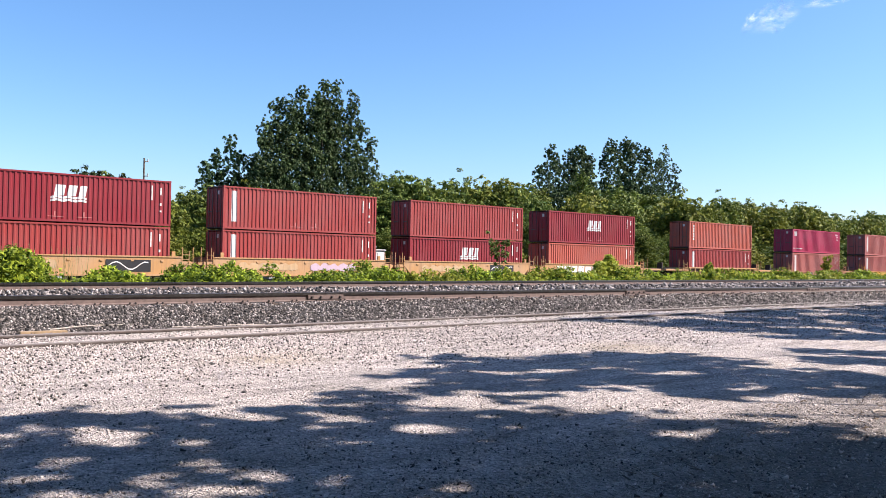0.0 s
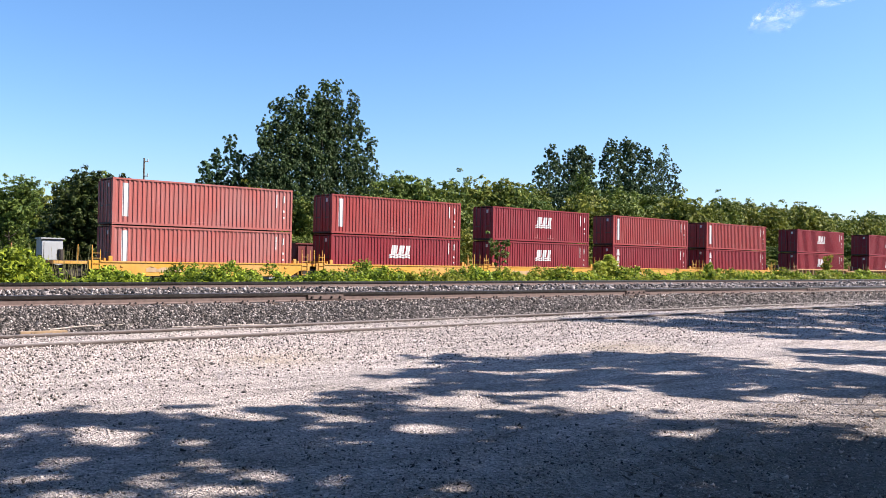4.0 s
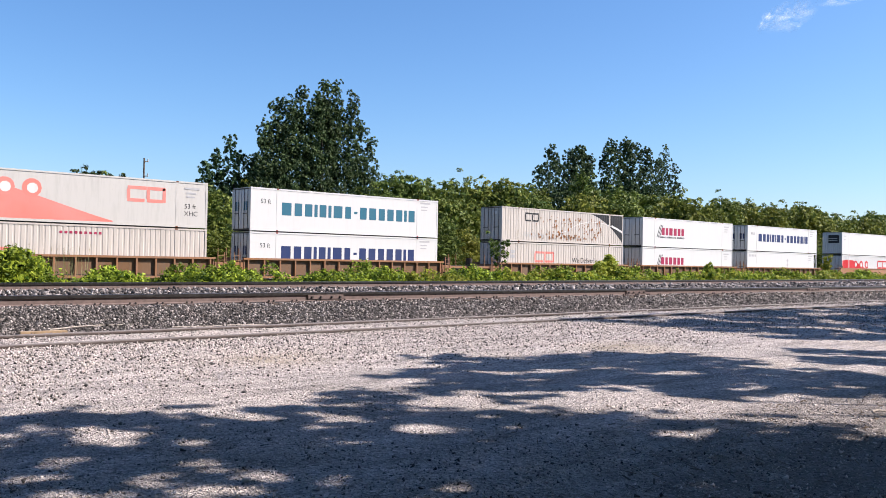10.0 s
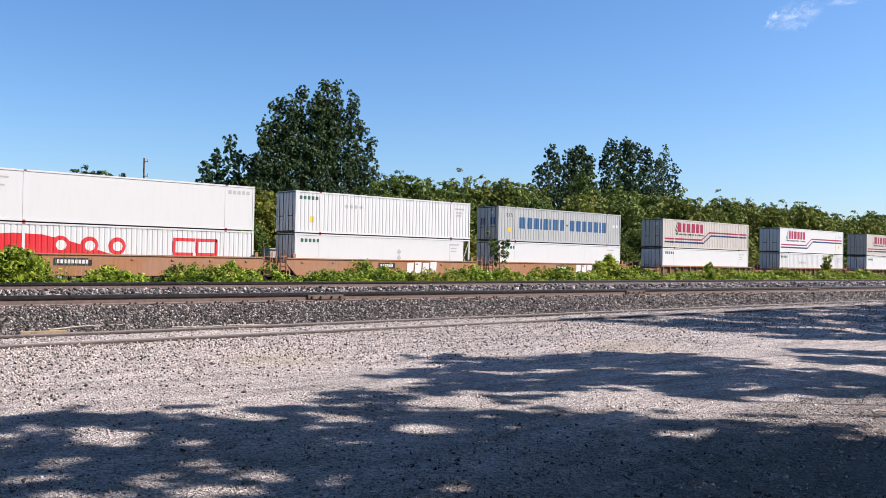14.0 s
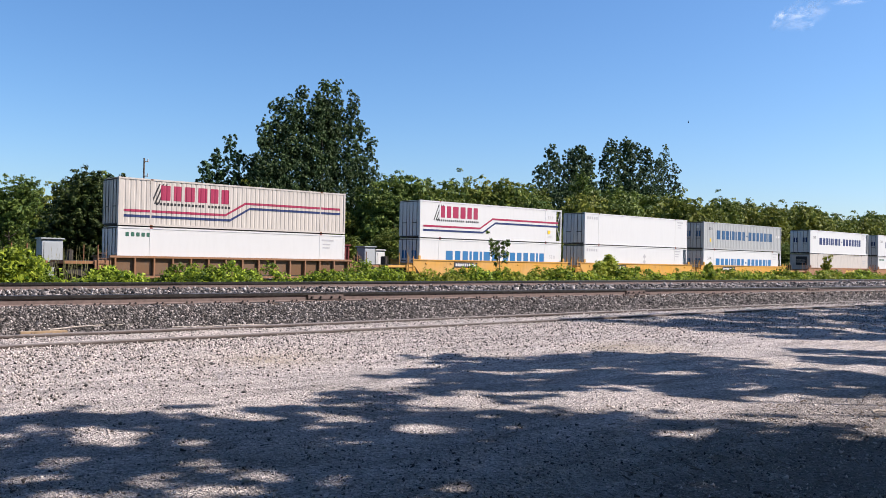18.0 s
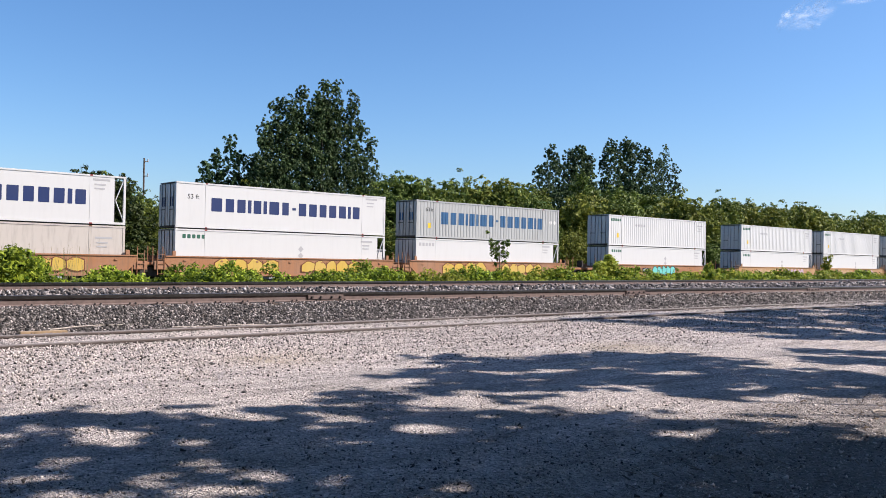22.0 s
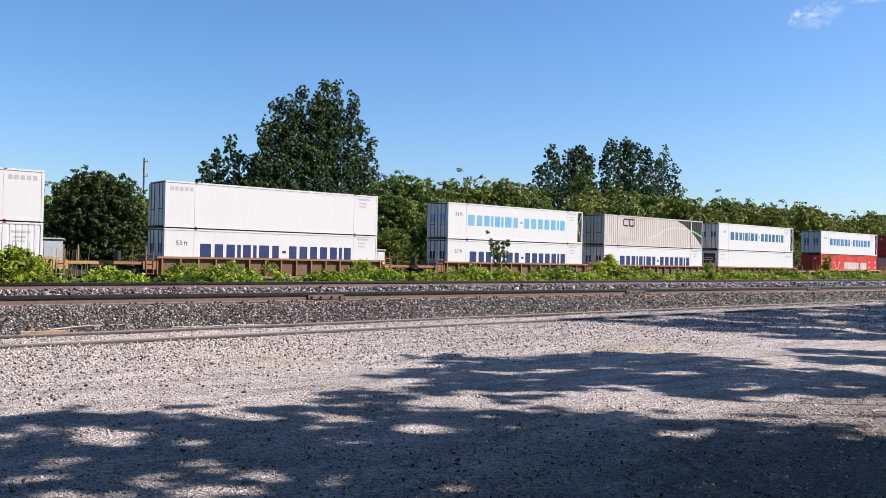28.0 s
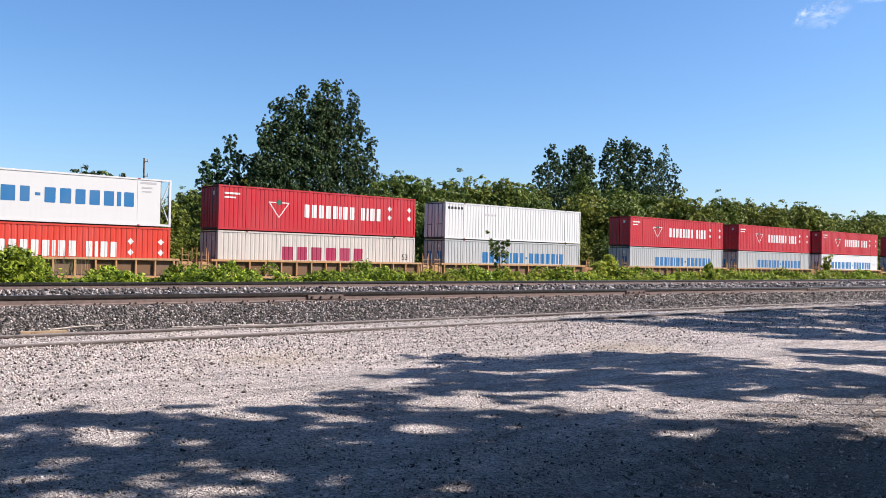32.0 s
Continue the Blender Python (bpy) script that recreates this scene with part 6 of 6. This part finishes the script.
def make_shade_trees():
    """Unseen trees beside and behind the camera; boughs shade the yard, added crowns block skylight."""
    g = random.Random(33)
    trunks = [(7.5, -2.5), (16.0, -3.5), (33.0, -1.0), (24.0, -2.5)]
    lobes = [[] for k in trunks]
    run = 1 / math.tan(radians(SUN_UP))
    # shade on the yard, in metres across and away from the camera: the far edge of the unbroken shade,
    # patches of shade beyond it (middle and half sizes), and the sunlit flecks within it
    edge = [(-4.2, 6.6), (-3.46, 6.83), (-2.81, 7.2), (-2.45, 7.1), (-2.3, 6.85), (-1.0, 7.05), (-0.61, 6.82), (-0.28, 7.28), (0.0, 7.7), (0.9, 7.5), (1.4, 7.4), (2.3, 7.25), (3.0, 7.2), (3.5, 6.8), (6.0, 6.2)]
    near = [(-1.2, 8.5, 0.23, 0.13), (-0.76, 8.4, 0.30, 0.18), (-0.43, 8.33, 0.20, 0.24), (-0.07, 10.06, 0.36, 0.39), (-0.51, 9.8, 0.18, 0.20), (-1.14, 8.0, 0.17, 0.16), (-0.5, 7.83, 0.17, 0.34), (-0.87, 7.47, 0.18, 0.14),
            (-1.44, 7.4, 0.26, 0.16), (-2.0, 7.46, 0.18, 0.10), (-0.05, 8.74, 0.24, 0.46), (-0.56, 7.25, 0.18, 0.11), (0.0, 11.7, 0.18, 0.47), (0.61, 8.45, 0.26, 0.18), (0.43, 9.42, 0.52, 0.68), (1.12, 9.51, 0.47, 0.70)]
    beyond = [(0.64, 11.0, 0.60, 0.62), (1.64, 11.46, 0.49, 0.79), (2.65, 11.62, 0.66, 1.05), (3.44, 11.75, 0.45, 1.07), (3.93, 11.82, 0.31, 0.59), (1.95, 9.95, 0.56, 0.68), (2.57, 9.84, 0.56, 0.83), (3.37, 9.95, 0.50, 0.77),
              (4.14, 10.25, 0.53, 0.67), (4.88, 10.25, 0.47, 0.72), (2.79, 8.9, 0.50, 0.34), (3.6, 9.2, 0.41, 0.36), (5.8, 12.2, 0.75, 0.55), (3.83, 10.9, 0.42, 0.26), (4.75, 9.35, 0.6, 0.3), (4.15, 9.0, 0.3, 0.16), (6.4, 13.5, 0.9, 0.5)]
    flecks = [(-2.41, 4.88, 0.12, 0.07), (-2.96, 6.42, 0.16, 0.17), (-2.43, 6.26, 0.27, 0.25), (-2.15, 5.94, 0.10, 0.14), (-2.37, 5.39, 0.13, 0.13), (-2.24, 5.0, 0.18, 0.10), (-1.54, 5.49, 0.16, 0.14), (-1.61, 5.1, 0.18, 0.09), (-1.18, 4.84, 0.18, 0.14), (-2.12, 4.68, 0.09, 0.05),
              (-0.99, 5.13, 0.17, 0.12), (-0.65, 5.06, 0.12, 0.12), (-1.78, 6.12, 0.19, 0.12), (-0.94, 6.6, 0.14, 0.12), (-0.14, 6.64, 0.20, 0.19), (-0.84, 6.15, 0.10, 0.07), (-1.48, 4.79, 0.12, 0.12), (-1.83, 4.7, 0.12, 0.09),
              (0.12, 5.1, 0.12, 0.06), (-3.05, 6.2, 0.09, 0.16), (1.8, 6.63, 0.29, 0.14), (-2.75, 5.68, 0.08, 0.11), (2.7, 10.4, 0.29, 0.16)]
    wide = [(a, b, c + 0.12, d + 0.12) for a, b, c, d in flecks]
    flecks = [(a, b, c + 0.04, d + 0.04) for a, b, c, d in flecks]
    within = lambda u, w, spots: any(((u - a) / c) ** 2 + ((w - b) / d) ** 2 < 1 for a, b, c, d in spots)
    cy, sy = math.cos(radians(YAW)), math.sin(radians(YAW))

    def bough(u, w, r):
        z = g.uniform(7.0, 9.5)
        cx, cz = w * sy + u * cy + SUN_X * run * z, w * cy - u * sy + SUN_Y * run * z
        k = min(range(len(trunks)), key=lambda i: (trunks[i][0] - cx) ** 2 + (trunks[i][1] - cz) ** 2)
        lobes[k].append((cx - trunks[k][0], cz - trunks[k][1], z, r, r, r * 0.7))

    step = 0.2
    for i in range(-26, 38):
        for j in range(20, 70):
            u, w = (i + g.uniform(-0.4, 0.4)) * step, (j + g.uniform(-0.4, 0.4)) * step
            if abs(u) > 0.56 * w + 0.5:
                continue
            dark = w < lerp_table(u, edge) or within(u, w, near) or within(u, w, beyond)
            lace = noise.noise((u * 1.9, w * 3.1, 4.0))
            if dark and not within(u, w, flecks) and g.random() > 0.03 + 0.4 * max(0.0, lace - 0.1) * (w > lerp_table(u, edge) - 0.5):
                bough(u, w, g.uniform(0.11, 0.16))
                if w < 6.6 and not within(u, w, wide):
                    bough(u + g.uniform(-0.1, 0.1), w + g.uniform(-0.1, 0.1), 0.14)
            elif not dark:
                # loose twigs along the rim of the shade
                rim = w - 0.45 < lerp_table(u, edge) or any(within(u + p, w + q, near) or within(u + p, w + q, beyond) for p, q in ((0.28, 0), (-0.28, 0), (0, 0.3), (0, -0.3)))
                if rim and g.random() < 0.24 + 0.5 * lace:
                    bough(u, w, g.uniform(0.05, 0.10))
    # more boughs: added over unseen ground to block sky light, and over far shade
    for u0, u1, w0, w1, s in ((-4.0, 9.0, -1.5, 2.9, 0.75), (5.0, 9.0, 3.8, 6.0, 0.75), (-8.0, -4.8, 1.0, 6.0, 0.9)):
        u = u0
        while u < u1:
            w = w0
            while w < w1:
                bough(u + g.uniform(-0.3, 0.3) * s, w + g.uniform(-0.3, 0.3) * s, s * g.uniform(0.5, 0.68))
                w += 0.85 * s
            u += s
    x = 15.8
    while x < 34.0:
        y = 7.3
        while y < 12.9:
            px, py = x + g.uniform(-0.5, 0.5), y + g.uniform(-0.5, 0.5)
            if g.random() > 0.12:
                bough(px * cy - py * sy, px * sy + py * cy, 1.1 * g.uniform(0.46, 0.68))
            y += 0.9
        x += 1.0
    for k, (x, y) in enumerate(trunks):
        tree("maple_tree", (x, y, 0), lobes[k], int(sum(max(110, 900 * (q[3] / 0.65) ** 2) for q in lobes[k])), 0.12, LEAF_BROAD, 10.0, 0.26, 95 + k, "broad green maple whose boughs shade the gravel yard", "tree", "trees beside the yard", clump=0.06, per=9)
    # added unseen crown high over the camera, to block sky light
    high = []
    for i in range(12):
        for j in range(11):
            x, y, z = -6.0 + 1.2 * i + g.uniform(-0.4, 0.4), -4.5 + 1.2 * j + g.uniform(-0.4, 0.4), g.uniform(9.6, 12.0)
            if x < 0.238 * y + 0.973 * z - 1.6:
                high.append((x + 3.5, y + 3.0, z, 0.8, 0.8, 0.55))
    tree("maple_tree", (-3.5, -3.0, 0), high, 36000, 0.3, LEAF_BROAD, 11.0, 0.3, 99, "unseen tall maple crown added above the yard to block sky light", "tree", "trees beside the yard", clump=0.4, per=16)
    # added unseen row behind the camera that keeps sky light off the yard
    for k, (x, y) in enumerate([(-10.0, -4.0), (-4.0, -8.0), (4.0, -11.0), (13.0, -12.5), (22.0, -12.5), (31.0, -11.5), (40.0, -9.0), (-17.0, 1.0)]):
        tree("maple_tree", (x, y, 0), round_lobes(14, 20, 1.5, 28, 90 + k), 12000, 0.6, LEAF_BROAD, 8, 0.22, 85 + k, "unseen broad maple added behind the camera to block sky light", "tree", "trees beside the yard", clump=1.0, per=20)


make_far_plants()
make_near_plants()
make_shade_trees()


# ---- things beyond the train ----
def cabinet(px, y, w, h, mat, label):
    c = empty("equipment_cabinet", (along(px, y), y, -0.6))
    tagged(c, label, "cabinet", "cabinets beyond the train")
    solid("body", soft_box("body", -w / 2, w / 2, -0.6, 0.6, 0, h, 0.04), mat, c)
    solid("roof", soft_box("roof", -w / 2 - 0.08, w / 2 + 0.08, -0.7, 0.7, h, h + 0.1, 0.02), mat, c)
    solid("door", soft_box("door", -w / 2 + 0.15, w / 2 - 0.15, -0.63, -0.58, 0.25, h - 0.2, 0.01), mat, c)


ZINC = paint("zinc_sheet", (0.34, 0.37, 0.39), 0.4, 0.2, 0.05, 0.2)
cabinet(0.056, 61, 1.35, 2.85, ZINC, "pale grey metal equipment cabinet")
cabinet(0.413, 62, 1.15, 2.95, ZINC, "pale grey metal cabinet by the trees")
cabinet(0.425, 62.5, 1.0, 2.7, WHITE, "small white metal cabinet by the trees")
cabinet(0.307, 62, 1.1, 2.55, ZINC, "white metal cabinet behind the train")
bin_ = empty("steel_skip", (along(0.357, 61.5), 61.5, -0.6))
tagged(bin_, "dark red open steel skip behind the train", "skip")
SKIP_RED = paint("dull_red_skip", (0.13, 0.018, 0.02), 0.7, 0.5, 0.2, 0.2)
solid("body", soft_box("body", -2.6, 2.6, -1.1, 1.1, 0.2, 3.0, 0.05), SKIP_RED, bin_)
for k in range(7):
    solid("stiffener", kept("stiff", soft_box, "stiffener", -0.06, 0.06, -0.08, 0.02, 0.2, 2.9, 0.01), SKIP_RED, bin_, (-2.4 + 0.8 * k, -1.11, 0))
solid("rim", soft_box("rim", -2.7, 2.7, -1.2, 1.2, 3.0, 3.12, 0.02), SKIP_RED, bin_)
pole = empty("utility_pole", (along(0.1605, 100), 100, -0.6))
tagged(pole, "dark wooden utility pole with small insulators", "pole")
solid("shaft", tube("shaft", (0, 0, 0), (0, 0, 13.3), 0.13, 0.10), POLE_WOOD, pole)
for z in (11.2, 12.9):
    arm = solid("insulator_arm", soft_box("insulator_arm", -0.05, 0.45, -0.05, 0.05, -0.05, 0.05, 0.01), POLE_WOOD, pole, (0, -0.1, z))
    solid("insulator", tube("insulator", (0.42, 0, 0), (0.42, 0, 0.32), 0.07), M_GREY, arm)


# ---- cloud ----
def cloud_mat():
    m, t, b = nodes_of("thin_cloud")
    co = t.nodes.new("ShaderNodeTexCoord")
    n = add(t, "ShaderNodeTexNoise", Scale=2.6, Detail=8.0, Roughness=0.58)
    t.links.new(co.outputs["Generated"], n.inputs["Vector"])
    ball = t.nodes.new("ShaderNodeVectorMath")
    ball.operation = "DISTANCE"
    ball.inputs[1].default_value = (0.5, 0.0, 0.5)
    flat = t.nodes.new("ShaderNodeVectorMath")
    flat.operation = "MULTIPLY"
    flat.inputs[1].default_value = (1, 0, 1)
    t.links.new(co.outputs["Generated"], flat.inputs[0])
    t.links.new(flat.outputs[0], ball.inputs[0])
    edge = t.nodes.new("ShaderNodeMapRange")
    edge.inputs[1].default_value, edge.inputs[2].default_value, edge.inputs[3].default_value, edge.inputs[4].default_value = 0.12, 0.5, 1.0, 0.0
    t.links.new(ball.outputs["Value"], edge.inputs[0])
    cut = ramp(t, n.outputs["Fac"], [(0.40, grey(0)), (0.78, grey(0.46))])
    mul = t.nodes.new("ShaderNodeMath")
    mul.operation = "MULTIPLY"
    t.links.new(edge.outputs[0], mul.inputs[0])
    t.links.new(cut.outputs[0], mul.inputs[1])
    thin = t.nodes.new("ShaderNodeBsdfTranslucent")
    thin.inputs["Color"].default_value = (0.95, 0.95, 0.95, 1)
    clear = t.nodes.new("ShaderNodeBsdfTransparent")
    both = t.nodes.new("ShaderNodeMixShader")
    t.links.new(mul.outputs[0], both.inputs[0])
    t.links.new(clear.outputs[0], both.inputs[1])
    t.links.new(thin.outputs[0], both.inputs[2])
    t.links.new(both.outputs[0], t.nodes["Material Output"].inputs["Surface"])
    return m


def make_cloud():
    """A wisp of cloud, far off, that drifts slowly."""
    c = empty("cloud")
    tagged(c, "small thin white wisp of cloud in a blue sky", "cloud")
    mat = cloud_mat()
    for k, (x, z, w, h, lean) in enumerate([(-58, -8, 44, 17, 62), (-46, 6, 42, 15, 38), (-18, 12, 66, 34, 28), (-8, 8, 34, 26, 50), (-14, -16, 26, 14, 30), (58, 24, 90, 20, 6), (-20, 2, 90, 40, 20)]):
        v = [(w * (i / 12 - 0.5), 3 * math.sin(0.5 * i + k) + 2 * math.cos(0.4 * j), h * (j / 12 - 0.5)) for j in range(13) for i in range(13)]
        me = fast("wisp", v, [(j * 13 + i, j * 13 + i + 1, j * 13 + i + 14, j * 13 + i + 13) for j in range(12) for i in range(12)], True)
        solid("wisp", me, mat, c, (x, 4 * k, z)).rotation_euler = (0, radians(-lean), 0)
    return c


def sky_spot(px, py, far):
    """The place far metres off in the direction of a part of the view (0 to 1 across, 0 to 1 down)."""
    half = math.tan(radians(27.1))
    way = look(EYE, AIM, ROLL).to_3x3() @ Vector(((px - 0.5) * 2 * half, (0.5 - py) * 2 * half * 882 / 1568, -1))
    return Vector(EYE) + way.normalized() * far


CLOUD = make_cloud()


def make_insect():
    """A small flying insect that darts through the air before the camera."""
    c = empty("flying_insect")
    tagged(c, "tiny dark flying insect in the air", "insect")
    bm = bmesh.new()
    bmesh.ops.create_icosphere(bm, subdivisions=2, radius=0.0029)
    for q in bm.verts:
        q.co.x *= 1.5
        q.co.y *= 0.8 + 0.4 * (q.co.x > 0)
    me = bpy.data.meshes.new("body")
    bm.to_mesh(me)
    bm.free()
    me.materials.append(None)
    solid("body", me, SHADOW_STEEL, c)
    for s in (-1, 1):
        solid("wing", data_of("wing", *prism([(-0.001, 0.0), (-0.003, 0.004), (-0.0015, 0.007), (0.0015, 0.0065), (0.0015, 0.002)], -0.0003, 0.0003)), M_GREY, c, (0, 0.003 * s, 0.003))
    return c


INSECT = make_insect()

motions()
